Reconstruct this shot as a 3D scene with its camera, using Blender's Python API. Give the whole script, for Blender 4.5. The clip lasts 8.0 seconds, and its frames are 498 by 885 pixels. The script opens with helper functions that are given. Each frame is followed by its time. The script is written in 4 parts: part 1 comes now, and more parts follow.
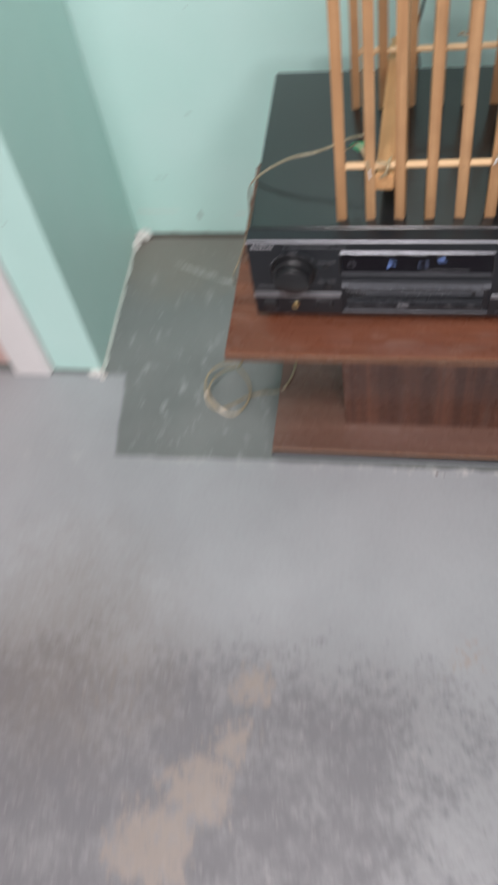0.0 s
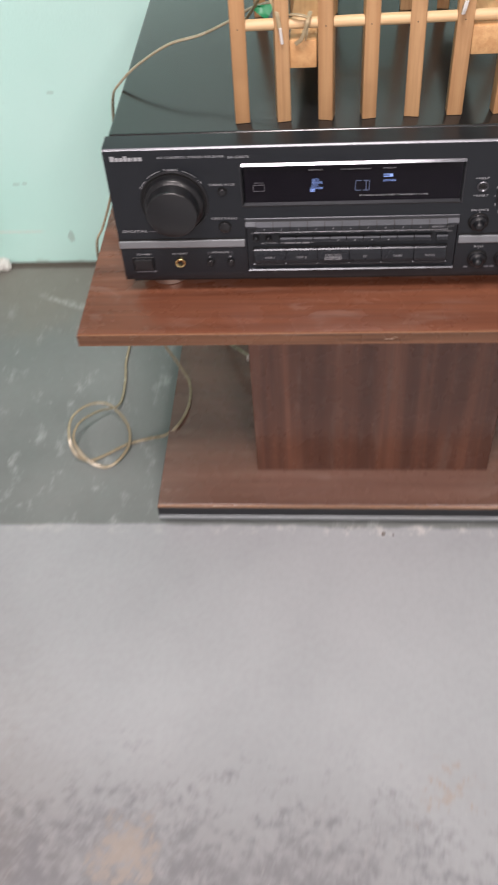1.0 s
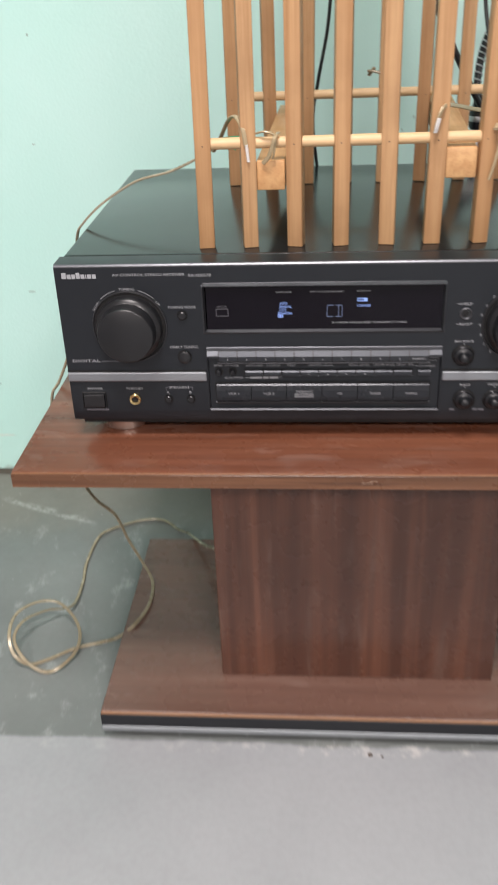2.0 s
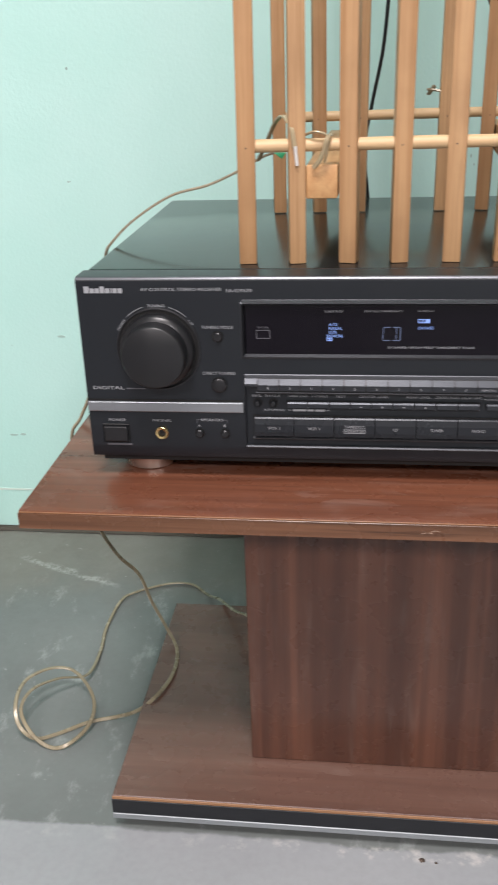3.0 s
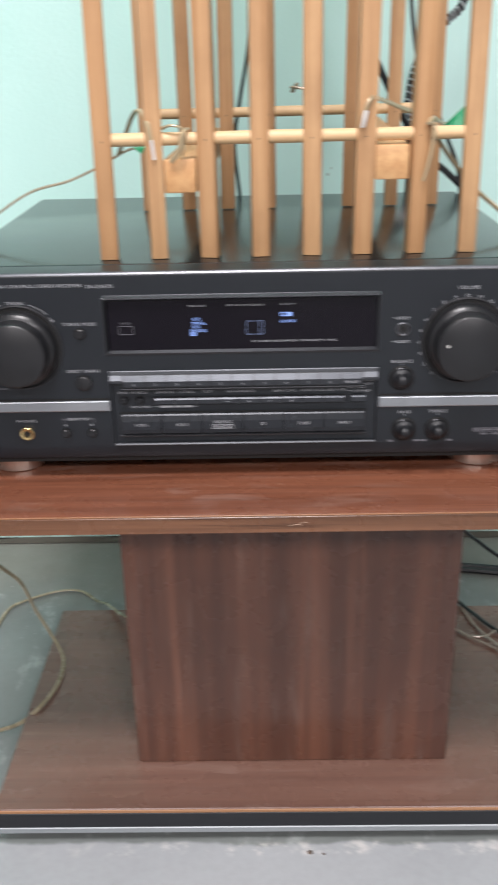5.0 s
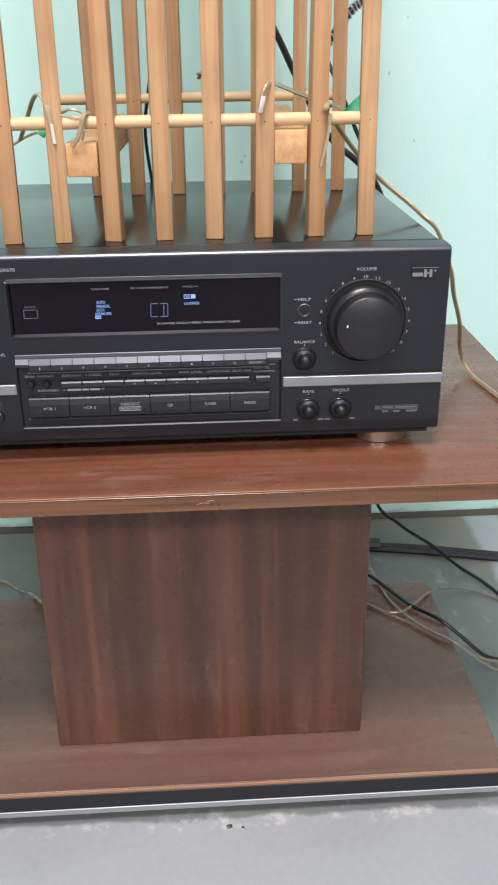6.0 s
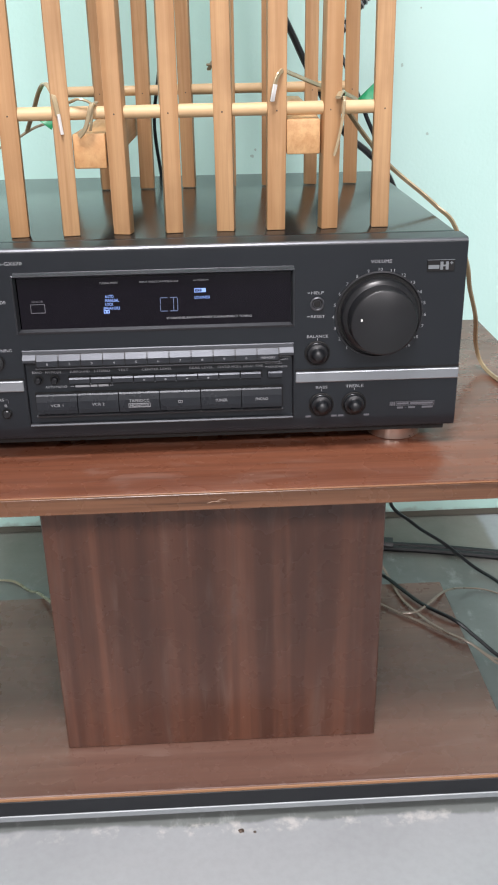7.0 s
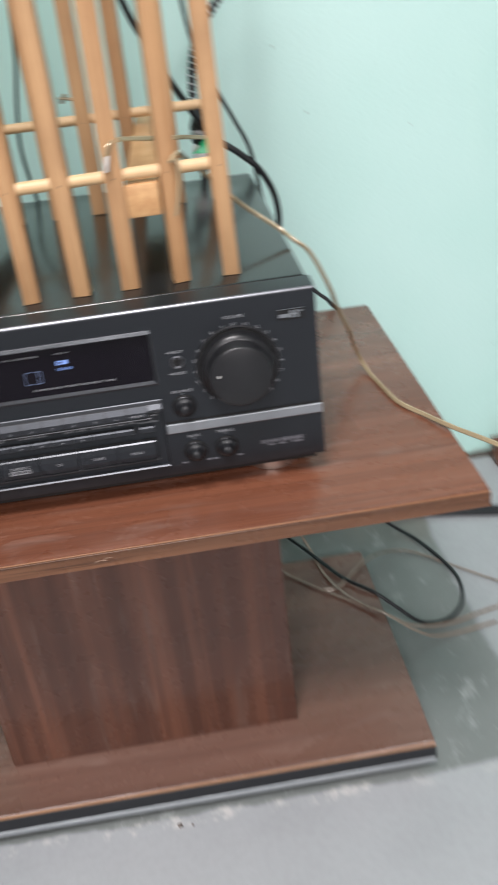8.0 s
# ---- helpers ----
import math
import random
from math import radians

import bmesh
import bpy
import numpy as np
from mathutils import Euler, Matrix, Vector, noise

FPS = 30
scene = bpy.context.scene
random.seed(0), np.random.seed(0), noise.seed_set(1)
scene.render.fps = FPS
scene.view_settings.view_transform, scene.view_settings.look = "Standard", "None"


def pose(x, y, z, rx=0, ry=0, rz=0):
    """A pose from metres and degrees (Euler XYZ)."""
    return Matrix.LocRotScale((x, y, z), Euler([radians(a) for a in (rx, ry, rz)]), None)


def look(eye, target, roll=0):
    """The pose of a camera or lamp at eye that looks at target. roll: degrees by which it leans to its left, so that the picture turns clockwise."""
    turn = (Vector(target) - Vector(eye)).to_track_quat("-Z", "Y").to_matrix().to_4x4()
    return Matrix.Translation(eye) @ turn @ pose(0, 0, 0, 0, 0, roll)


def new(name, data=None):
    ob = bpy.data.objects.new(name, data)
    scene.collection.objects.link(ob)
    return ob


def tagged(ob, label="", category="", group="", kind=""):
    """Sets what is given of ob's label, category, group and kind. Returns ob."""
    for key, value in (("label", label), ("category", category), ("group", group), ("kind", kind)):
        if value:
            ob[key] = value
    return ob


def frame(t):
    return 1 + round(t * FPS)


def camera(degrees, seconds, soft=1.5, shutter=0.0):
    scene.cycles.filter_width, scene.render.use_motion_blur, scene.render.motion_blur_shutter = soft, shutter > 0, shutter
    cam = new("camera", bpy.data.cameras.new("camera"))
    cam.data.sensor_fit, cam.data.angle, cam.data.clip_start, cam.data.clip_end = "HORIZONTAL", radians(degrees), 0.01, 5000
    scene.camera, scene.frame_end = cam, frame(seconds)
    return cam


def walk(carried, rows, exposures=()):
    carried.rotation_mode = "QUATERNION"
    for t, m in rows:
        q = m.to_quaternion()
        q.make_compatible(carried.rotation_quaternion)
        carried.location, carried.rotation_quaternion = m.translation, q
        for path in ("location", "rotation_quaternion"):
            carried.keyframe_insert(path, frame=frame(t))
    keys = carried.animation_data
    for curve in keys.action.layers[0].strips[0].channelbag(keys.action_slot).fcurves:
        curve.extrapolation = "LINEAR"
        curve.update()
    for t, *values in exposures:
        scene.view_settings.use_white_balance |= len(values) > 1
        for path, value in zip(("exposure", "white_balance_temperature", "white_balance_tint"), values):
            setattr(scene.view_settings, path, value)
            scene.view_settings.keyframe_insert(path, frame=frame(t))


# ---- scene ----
cam = camera(30.9, 8.0, 1.9, 0.7)
PATH = [
    (0, (-0.005, -0.811, 1.322), (-0.348, 0.235, -0.348), -13.1),
    (0.1, (-0.026, -0.792, 1.285), (-0.327, 0.306, -0.359), -12.6),
    (0.3, (-0.058, -0.742, 1.208), (-0.288, 0.371, -0.438), -11.1),
    (0.5, (-0.055, -0.713, 1.114), (-0.254, 0.409, -0.53), -9.8),
    (0.7, (-0.047, -0.7, 1.014), (-0.211, 0.476, -0.595), -7.3),
    (1, (-0.027, -0.693, 0.899), (-0.188, 0.644, -0.58), -5.1),
    (1.5, (0.002, -0.706, 0.786), (-0.171, 0.851, -0.457), -3.6),
    (1.7, (0.0, -0.703, 0.762), (-0.141, 0.955, -0.348), -2.7),
    (2.8, (-0.005, -0.611, 0.65), (-0.252, 1.188, -0.188), -2.1),
    (3, (-0.014, -0.611, 0.651), (-0.253, 1.203, -0.154), -2.0),
    (3.5, (-0.046, -0.594, 0.638), (-0.294, 1.218, -0.17), -2.3),
    (4, (-0.038, -0.585, 0.635), (-0.3215, 1.218, -0.1775), -2.2),
    (4.5, (-0.022, -0.591, 0.64), (-0.199, 1.229, -0.172), -1.9),
    (5, (0.014, -0.608, 0.642), (-0.021, 1.225, -0.157), -1.3),
    (5.2, (0.027, -0.612, 0.639), (0.029, 1.221, -0.161), -0.9),
    (6.3, (0.036, -0.624, 0.638), (0.149, 1.197, -0.182), -0.7),
    (6.5, (0.035, -0.622, 0.636), (0.118, 1.202, -0.179), -0.9),
    (7, (0.035, -0.61, 0.631), (0.116, 1.214, -0.187), -1.0),
    (7.5, (0.061, -0.596, 0.642), (0.117, 1.23, -0.173), -2.2),
    (7.7, (0.081, -0.596, 0.662), (0.152, 1.22, -0.174), -3.7),
    (8, (0.115, -0.596, 0.734), (0.235, 1.128, -0.273), -6.6),
]
EXPOSURE = [(0.0, -0.22, 6450, 14), (0.5, -0.12, 6550, 14), (1.0, 0.10, 6750, 17), (1.5, 0.20, 6750, 15), (3.0, 0.09, 6500, 12), (3.5, 0.08, 6450, 12), (4.5, 0.16, 6400, 11), (5.0, 0.34, 6350, 11), (6.5, 0.34, 6350, 11), (7.0, 0.38, 6350, 11), (7.5, 0.53, 6350, 11), (7.7, 0.40, 6350, 11), (8.0, 0.20, 6350, 10)]
walk(cam, [(t, look(eye, target, roll)) for t, eye, target, roll in PATH], EXPOSURE)

# ---- light ----
world = bpy.data.worlds.new("world")
scene.world = world
world.use_nodes = True
world.node_tree.nodes["Background"].inputs[0].default_value = (0.9, 0.95, 1.0, 1)
world.node_tree.nodes["Background"].inputs[1].default_value = 0.3
LAMPS = [(-0.1, -0.97, 47.0), (-0.8, -3.2, 70.0), (1.0, -3.2, 70.0)]
LAMP_COLOUR = (1.0, 0.94, 0.94)
CEILING = 2.55


# ---- materials ----
def material(name, colour, rough=0.5, metal=0.0):
    m = bpy.data.materials.new(name)
    m.use_nodes = True
    b = m.node_tree.nodes["Principled BSDF"]
    b.inputs["Base Color"].default_value = (*colour, 1)
    b.inputs["Roughness"].default_value = rough
    b.inputs["Metallic"].default_value = metal
    return m


class Net:
    """Short way to wire up a node material."""

    def __init__(self, m):
        self.t = m.node_tree
        self.b = self.t.nodes["Principled BSDF"]
        self.where = self.t.nodes.new("ShaderNodeTexCoord").outputs["Object"]

    def link(self, a, b):
        self.t.links.new(a, b)

    def put(self, socket, v):
        if isinstance(v, (int, float)):
            socket.default_value = v
        elif isinstance(v, tuple):
            socket.default_value = (*v, 1) if len(v) == 3 and len(socket.default_value) == 4 else v
        else:
            self.link(v, socket)

    def stretch(self, scale, shift=(0, 0, 0)):
        n = self.t.nodes.new("ShaderNodeMapping")
        n.inputs["Scale"].default_value = scale
        n.inputs["Location"].default_value = shift
        self.link(self.where, n.inputs["Vector"])
        return n.outputs[0]

    def noise(self, scale, detail=4.0, rough=0.55, at=None, distort=0.0):
        n = self.t.nodes.new("ShaderNodeTexNoise")
        n.inputs["Scale"].default_value = scale
        n.inputs["Detail"].default_value = detail
        n.inputs["Roughness"].default_value = rough
        n.inputs["Distortion"].default_value = distort
        self.link(at or self.where, n.inputs["Vector"])
        return n.outputs["Fac"]

    def ramp(self, v, lo, hi, a=0.0, b=1.0):
        n = self.t.nodes.new("ShaderNodeMapRange")
        n.interpolation_type = "SMOOTHSTEP"
        for i, x in enumerate((v, lo, hi, a, b)):
            self.put(n.inputs[i], x)
        return n.outputs[0]

    def math(self, op, a, b=0.0, c=0.0):
        n = self.t.nodes.new("ShaderNodeMath")
        n.operation = op
        for i, x in enumerate((a, b, c)):
            self.put(n.inputs[i], x)
        return n.outputs[0]

    def mix(self, f, a, b, how="MIX"):
        n = self.t.nodes.new("ShaderNodeMix")
        n.data_type = "RGBA"
        n.blend_type = how
        self.put(n.inputs[0], f)
        self.put(n.inputs[6], a)
        self.put(n.inputs[7], b)
        return n.outputs[2]

    def axis(self):
        n = self.t.nodes.new("ShaderNodeSeparateXYZ")
        self.link(self.where, n.inputs[0])
        return n.outputs

    def random(self):
        return self.t.nodes.new("ShaderNodeObjectInfo").outputs["Random"]

    def colour(self, v):
        self.put(self.b.inputs["Base Color"], v)

    def rough(self, v):
        self.put(self.b.inputs["Roughness"], v)

    def bump(self, v, strength, depth):
        n = self.t.nodes.new("ShaderNodeBump")
        n.inputs["Strength"].default_value = strength
        n.inputs["Distance"].default_value = depth
        self.link(v, n.inputs["Height"])
        self.link(n.outputs[0], self.b.inputs["Normal"])


def spot(n, x, y, r, edge, waver):
    """1 inside a ragged round patch of the floor, 0 outside."""
    ax = n.axis()
    dx = n.math("SUBTRACT", ax[0], x)
    dy = n.math("SUBTRACT", ax[1], y)
    d = n.math("SQRT", n.math("ADD", n.math("MULTIPLY", dx, dx), n.math("MULTIPLY", dy, dy)))
    d = n.math("ADD", d, n.math("MULTIPLY", n.math("SUBTRACT", waver, 0.5), edge * 2.2))
    return n.ramp(d, r - edge, r + edge, 1.0, 0.0)


def wall_paint():
    m = material("mint_wall_paint", (0.5, 0.78, 0.69), 0.42)
    n = Net(m)
    big = n.noise(2.2, 3)
    col = n.mix(n.ramp(big, 0.35, 0.7), (0.515, 0.785, 0.72), (0.58, 0.82, 0.77))
    smear = n.noise(1.0, 5, 0.6, n.stretch((9, 9, 3)))
    col = n.mix(n.ramp(smear, 0.58, 0.78, 0.0, 0.35), col, (0.62, 0.86, 0.79))
    scuff = n.noise(1.0, 6, 0.7, n.stretch((16, 16, 30), (3, 1, 7)))
    col = n.mix(n.ramp(scuff, 0.70, 0.76, 0.0, 0.3), col, (0.28, 0.40, 0.35))
    specks = n.noise(75, 2, 0.5)
    col = n.mix(n.ramp(specks, 0.765, 0.80, 0.0, 0.6), col, (0.16, 0.17, 0.14))
    # grime and chipped paint low down by the floor
    low = n.math("ADD", n.axis()[2], n.math("MULTIPLY", n.noise(38, 4), 0.03))
    col = n.mix(n.ramp(low, 0.018, 0.026, 0.5, 0.0), col, (0.24, 0.23, 0.19))
    n.colour(col)
    n.rough(n.ramp(big, 0.3, 0.7, 0.34, 0.5))
    n.bump(n.mix(0.35, n.noise(14, 3), n.noise(240, 2)), 0.35, 0.0025)
    return m


RIGHT_EDGE = 0.41


def floor_paint():
    m = material("painted_concrete", (0.36, 0.36, 0.38), 0.45)
    n = Net(m)
    ax = n.axis()
    fine, mid, big = n.noise(140, 3), n.noise(22, 6, 0.65), n.noise(3.2, 4)
    grey = n.mix(n.ramp(big, 0.3, 0.7), (0.312, 0.329, 0.341), (0.370, 0.389, 0.402))
    # old green-grey coat left bare along the wall
    wob = n.math("MULTIPLY", n.math("SUBTRACT", n.noise(6, 3), 0.5), 0.02)
    wob2 = n.math("MULTIPLY", n.math("SUBTRACT", mid, 0.5), 0.012)
    edge_y = n.ramp(n.math("ADD", n.math("ADD", ax[1], wob), wob2), -0.0225, -0.0175)
    edge_x = n.ramp(n.math("ADD", n.math("ADD", ax[0], wob), n.math("MULTIPLY", ax[1], 0.08)), -0.522, -0.512)
    edge_x = n.math("MAXIMUM", edge_x, n.ramp(n.math("ADD", ax[1], wob2), 0.150, 0.162))
    edge_r = n.ramp(n.math("ADD", ax[0], n.math("ADD", wob, wob2)), RIGHT_EDGE - 0.006, RIGHT_EDGE + 0.006, 1.0, 0.0)
    old = n.math("MULTIPLY", n.math("MULTIPLY", edge_y, edge_x), edge_r)
    green = n.mix(n.ramp(big, 0.3, 0.72), (0.145, 0.163, 0.157), (0.208, 0.226, 0.218))
    scrape = n.noise(1.0, 7, 0.72, n.stretch((34, 18, 20), (0.3, 0.1, 0)))
    green = n.mix(n.ramp(scrape, 0.54, 0.70, 0.0, 0.7), green, (0.36, 0.39, 0.38))
    dirt = n.noise(9, 5, 0.6)
    green = n.mix(n.ramp(n.math("ADD", ax[1], n.math("MULTIPLY", dirt, 0.2)), 0.40, 0.56, 0.0, 0.85), green, (0.205, 0.193, 0.165))
    chips = n.noise(95, 3, 0.6)
    green = n.mix(n.ramp(chips, 0.68, 0.75, 0.0, 0.4), green, (0.52, 0.53, 0.50))
    # long pale scrape near the wall
    along = n.math("ADD", n.math("MULTIPLY", ax[0], 0.42), n.math("ADD", ax[1], -0.240))
    scar = n.ramp(n.math("ABSOLUTE", n.math("ADD", along, n.math("MULTIPLY", n.math("SUBTRACT", mid, 0.5), 0.035))), 0.003, 0.009, 1.0, 0.0)
    scar = n.math("MULTIPLY", scar, n.ramp(n.math("ABSOLUTE", n.math("ADD", ax[0], 0.405)), 0.055, 0.09, 1.0, 0.0))
    scar = n.math("MULTIPLY", scar, n.ramp(n.noise(90, 5, 0.7), 0.40, 0.58))
    green = n.mix(n.math("MULTIPLY", scar, 0.5), green, (0.50, 0.52, 0.49))
    # worn path: paint rubbed to dark screed and tan cement
    drift = n.math("MULTIPLY", n.math("SUBTRACT", n.noise(4, 4, 0.6), 0.5), 0.16)
    back = n.math("ADD", n.math("MULTIPLY", ax[1], -1.0), drift)
    worn = n.ramp(back, 0.235, 0.46)
    worn = n.math("MULTIPLY", worn, n.ramp(ax[0], -0.08, 0.12, 1.0, 0.62))
    flake = n.noise(70, 8, 0.72, None, 0.12)
    rag = n.math("SUBTRACT", flake, 0.5)
    patch = n.noise(11, 8, 0.68, None, 0.25)
    dark = n.math("ADD", n.math("MULTIPLY", n.math("SUBTRACT", patch, 0.5), 1.5), n.math("MULTIPLY", rag, 2.0))
    dark = n.ramp(n.math("ADD", dark, n.math("MULTIPLY", worn, 0.66)), 0.26, 0.82)
    dark = n.math("MULTIPLY", dark, n.ramp(worn, 0.02, 0.3))
    grey = n.mix(n.math("MULTIPLY", worn, 0.72), grey, (0.19, 0.183, 0.188))
    grey = n.mix(n.math("MULTIPLY", dark, 0.62), grey, (0.120, 0.119, 0.132))
    lift = n.noise(48, 7, 0.7, n.stretch((1.6, 0.7, 1), (2, 5, 0)), 0.2)
    lift = n.math("MULTIPLY", n.ramp(lift, 0.56, 0.66), worn)
    grey = n.mix(n.math("MULTIPLY", lift, 0.32), grey, (0.36, 0.345, 0.34))
    tan = n.math("MAXIMUM", spot(n, -0.215, -0.41, 0.04, 0.04, mid), n.math("MAXIMUM", spot(n, -0.23, -0.49, 0.034, 0.035, mid), n.math("MAXIMUM", spot(n, -0.275, -0.56, 0.065, 0.045, mid), spot(n, -0.33, -0.65, 0.075, 0.05, mid))))
    tan = n.math("MAXIMUM", tan, n.math("MULTIPLY", spot(n, 0.095, -0.345, 0.045, 0.05, mid), 0.7))
    tan = n.math("MAXIMUM", tan, n.math("MULTIPLY", spot(n, -0.42, -0.44, 0.10, 0.08, mid), 0.5))
    tan = n.ramp(n.math("ADD", tan, n.math("MULTIPLY", rag, 2.8)), 0.62, 0.95)
    grey = n.mix(n.math("MULTIPLY", tan, 0.72), grey, (0.325, 0.275, 0.236))
    brown = spot(n, -0.53, -0.36, 0.17, 0.12, mid)
    grey = n.mix(n.math("MULTIPLY", n.math("MULTIPLY", brown, n.ramp(flake, 0.3, 0.6, 0.35, 1.0)), 0.45), grey, (0.19, 0.165, 0.14))
    grey = n.mix(n.ramp(chips, 0.72, 0.77, 0.0, 0.4), grey, (0.52, 0.52, 0.52))
    col = n.mix(old, grey, green)
    # pale ragged edge of the newer coat
    rim = n.ramp(n.math("ABSOLUTE", n.math("ADD", n.math("ADD", ax[1], wob2), 0.0265)), 0.003, 0.010, 1.0, 0.0)
    rim = n.math("MULTIPLY", rim, n.ramp(n.noise(30, 5, 0.7), 0.50, 0.64))
    rim = n.math("MULTIPLY", rim, n.ramp(n.math("ABSOLUTE", n.math("SUBTRACT", ax[0], 0.07)), 0.10, 0.26, 1.0, 0.25))
    col = n.mix(n.math("MULTIPLY", rim, 0.8), col, (0.6, 0.59, 0.56))
    col = n.mix(n.ramp(fine, 0.3, 0.75, 0.0, 0.08), col, (0.1, 0.1, 0.1))
    n.colour(col)
    n.rough(n.ramp(mid, 0.3, 0.7, 0.38, 0.62))
    n.bump(n.mix(0.4, mid, fine), 0.22, 0.0011)
    return m


def laminate(name, along, dark, light, pores=0.35, fleck=0.42, smudge=0.0, span=(0.32, 0.68), band=26.0):
    """Printed walnut laminate, its grain along one axis."""
    m = material(name, light, 0.3)
    n = Net(m)
    s = [1.0, 1.0, 1.0]
    for i in range(3):
        s[i] = 1.1 if i == along else band
    broad = n.noise(0.9, 5, 0.6, n.stretch(tuple(s)), 0.6)
    s2 = [3.0 if i == along else 190.0 for i in range(3)]
    fine = n.noise(1.0, 3, 0.6, n.stretch(tuple(s2)))
    col = n.mix(n.ramp(broad, *span), dark, light)
    col = n.mix(n.ramp(fine, 0.35, 0.7, 0.0, fleck), col, tuple(c * 0.5 for c in dark))
    scr = n.noise(1.0, 4, 0.6, n.stretch(tuple(7.0 if i == along else 70.0 for i in range(3)), (1, 2, 0)), 0.8)
    col = n.mix(n.ramp(scr, 0.52, 0.80, 0.0, 0.16), col, (0.40, 0.31, 0.26))
    pore = n.noise(1.0, 3, 0.6, n.stretch(tuple(9.0 if i == along else 420.0 for i in range(3)), (3, 1, 4)), 0.3)
    col = n.mix(n.ramp(pore, 0.56, 0.72, 0.0, pores), col, tuple(c * 0.35 for c in dark))
    wipe = n.noise(1.0, 5, 0.62, n.stretch((14, 30, 30), (5, 3, 1)), 0.9)
    wipe = n.ramp(wipe, 0.56, 0.74, 0.0, smudge)
    col = n.mix(wipe, col, (0.42, 0.34, 0.30))
    n.colour(col)
    n.rough(n.math("ADD", n.ramp(n.noise(30, 4), 0.3, 0.7, 0.25, 0.30), n.math("MULTIPLY", wipe, 0.4)))
    n.bump(fine, 0.05, 0.0002)
    return m


def slat_wood(name, a, b, along=2):
    m = material(name, a, 0.5)
    n = Net(m)
    s = tuple(4.0 if i == along else 130.0 for i in range(3))
    grain = n.noise(1.0, 4, 0.6, n.stretch(s), 0.4)
    line = n.noise(1.0, 4, 0.65, n.stretch(tuple(c * 3.2 for c in s), (0.4, 0.2, 0.7)), 0.3)
    blotch = n.noise(18, 4)
    col = n.mix(n.ramp(grain, 0.3, 0.7), a, b)
    col = n.mix(n.ramp(line, 0.42, 0.72, 0.0, 0.32), col, tuple(c * k for c, k in zip(a, (0.66, 0.56, 0.48))))
    col = n.mix(n.ramp(blotch, 0.4, 0.75, 0.0, 0.4), col, tuple(c * 0.6 for c in a))
    col = n.mix(n.math("MULTIPLY", n.random(), 0.4), col, tuple(c * k for c, k in zip(b, (0.78, 0.66, 0.55))))
    n.colour(col)
    n.rough(n.ramp(blotch, 0.3, 0.7, 0.42, 0.6))
    n.bump(grain, 0.25, 0.0006)
    return m


def satin(name, colour, rough, metal=0.0, amount=0.12, vary=1.0, grain=0.06):
    """Satin paint, plastic or metal with a faint dusty mottling."""
    m = material(name, colour, rough, metal)
    n = Net(m)
    dust = n.noise(24, 5, 0.65)
    fine = n.noise(420, 2)
    col = n.mix(n.ramp(dust, 0.4, 0.75, 0.0, amount), colour, tuple(min(1, c * 1.7 + 0.02) for c in colour))
    n.colour(col)
    n.rough(n.ramp(dust, 0.3, 0.7, max(0.02, rough - 0.06 * vary), rough + 0.08 * vary))
    if grain:
        n.bump(fine, grain, 0.0002)
    return m


def glow(name, colour, strength):
    m = material(name, (0.01, 0.01, 0.01), 0.4)
    b = m.node_tree.nodes["Principled BSDF"]
    b.inputs["Emission Color"].default_value = (*colour, 1)
    b.inputs["Emission Strength"].default_value = strength
    return m


WALL = wall_paint()
FLOOR = floor_paint()
WALNUT_X = laminate("walnut_top", 0, (0.118, 0.041, 0.0225), (0.222, 0.084, 0.046), 0.35, 0.36, 0.14, (0.28, 0.74), 40.0)
WALNUT_Z = laminate("walnut_upright", 2, (0.075, 0.031, 0.0200), (0.168, 0.070, 0.0425), 0.08, 0.18, 0.0, (0.36, 0.76), 44.0)
WALNUT_BASE = laminate("walnut_base", 0, (0.128, 0.067, 0.050), (0.184, 0.100, 0.074), 0.10, 0.2, 0.10)
VENEER_LINE = satin("veneer_edge", (0.31, 0.155, 0.072), 0.45)
EDGE_BLACK = satin("black_edge_band", (0.0065, 0.0078, 0.0105), 0.5)
BRIGHT_TRIM = satin("aluminium_trim", (0.50, 0.515, 0.53), 0.42, 0.8, 0.05)
STRIP = satin("dull_metal_strip", (0.33, 0.355, 0.37), 0.48, 0.6, 0.08)
SLAT = slat_wood("cedar_slat", (0.43, 0.235, 0.110), (0.575, 0.358, 0.182))
BEAM = slat_wood("pine_beam", (0.55, 0.30, 0.13), (0.68, 0.42, 0.20), 1)
DOWEL = slat_wood("pale_dowel", (0.70, 0.49, 0.27), (0.80, 0.60, 0.36), 0)
COVER = satin("black_sheet_metal", (0.0100, 0.0112, 0.0122), 0.19, 0.0, 0.02, 0.15, 0.0)
COVER.node_tree.nodes["Principled BSDF"].inputs["Specular IOR Level"].default_value = 1.0
PANEL = satin("charcoal_panel", (0.0112, 0.0142, 0.0182), 0.33, 0.1, 0.03, 0.3, 0.0)
PANEL.node_tree.nodes["Principled BSDF"].inputs["Specular IOR Level"].default_value = 0.5
KEY = satin("charcoal_key", (0.021, 0.024, 0.029), 0.27, 0.35, 0.06, 0.4, 0.0)
PRESET = satin("grey_preset_key", (0.041, 0.045, 0.052), 0.34, 0.6, 0.06, 0.4, 0.0)
FRAME_GREY = satin("bright_frame_line", (0.062, 0.066, 0.073), 0.34, 0.7, 0.05, 0.4, 0.0)
WALNUT_EDGE = laminate("walnut_edge", 0, (0.070, 0.030, 0.015), (0.205, 0.095, 0.050), 0.6)
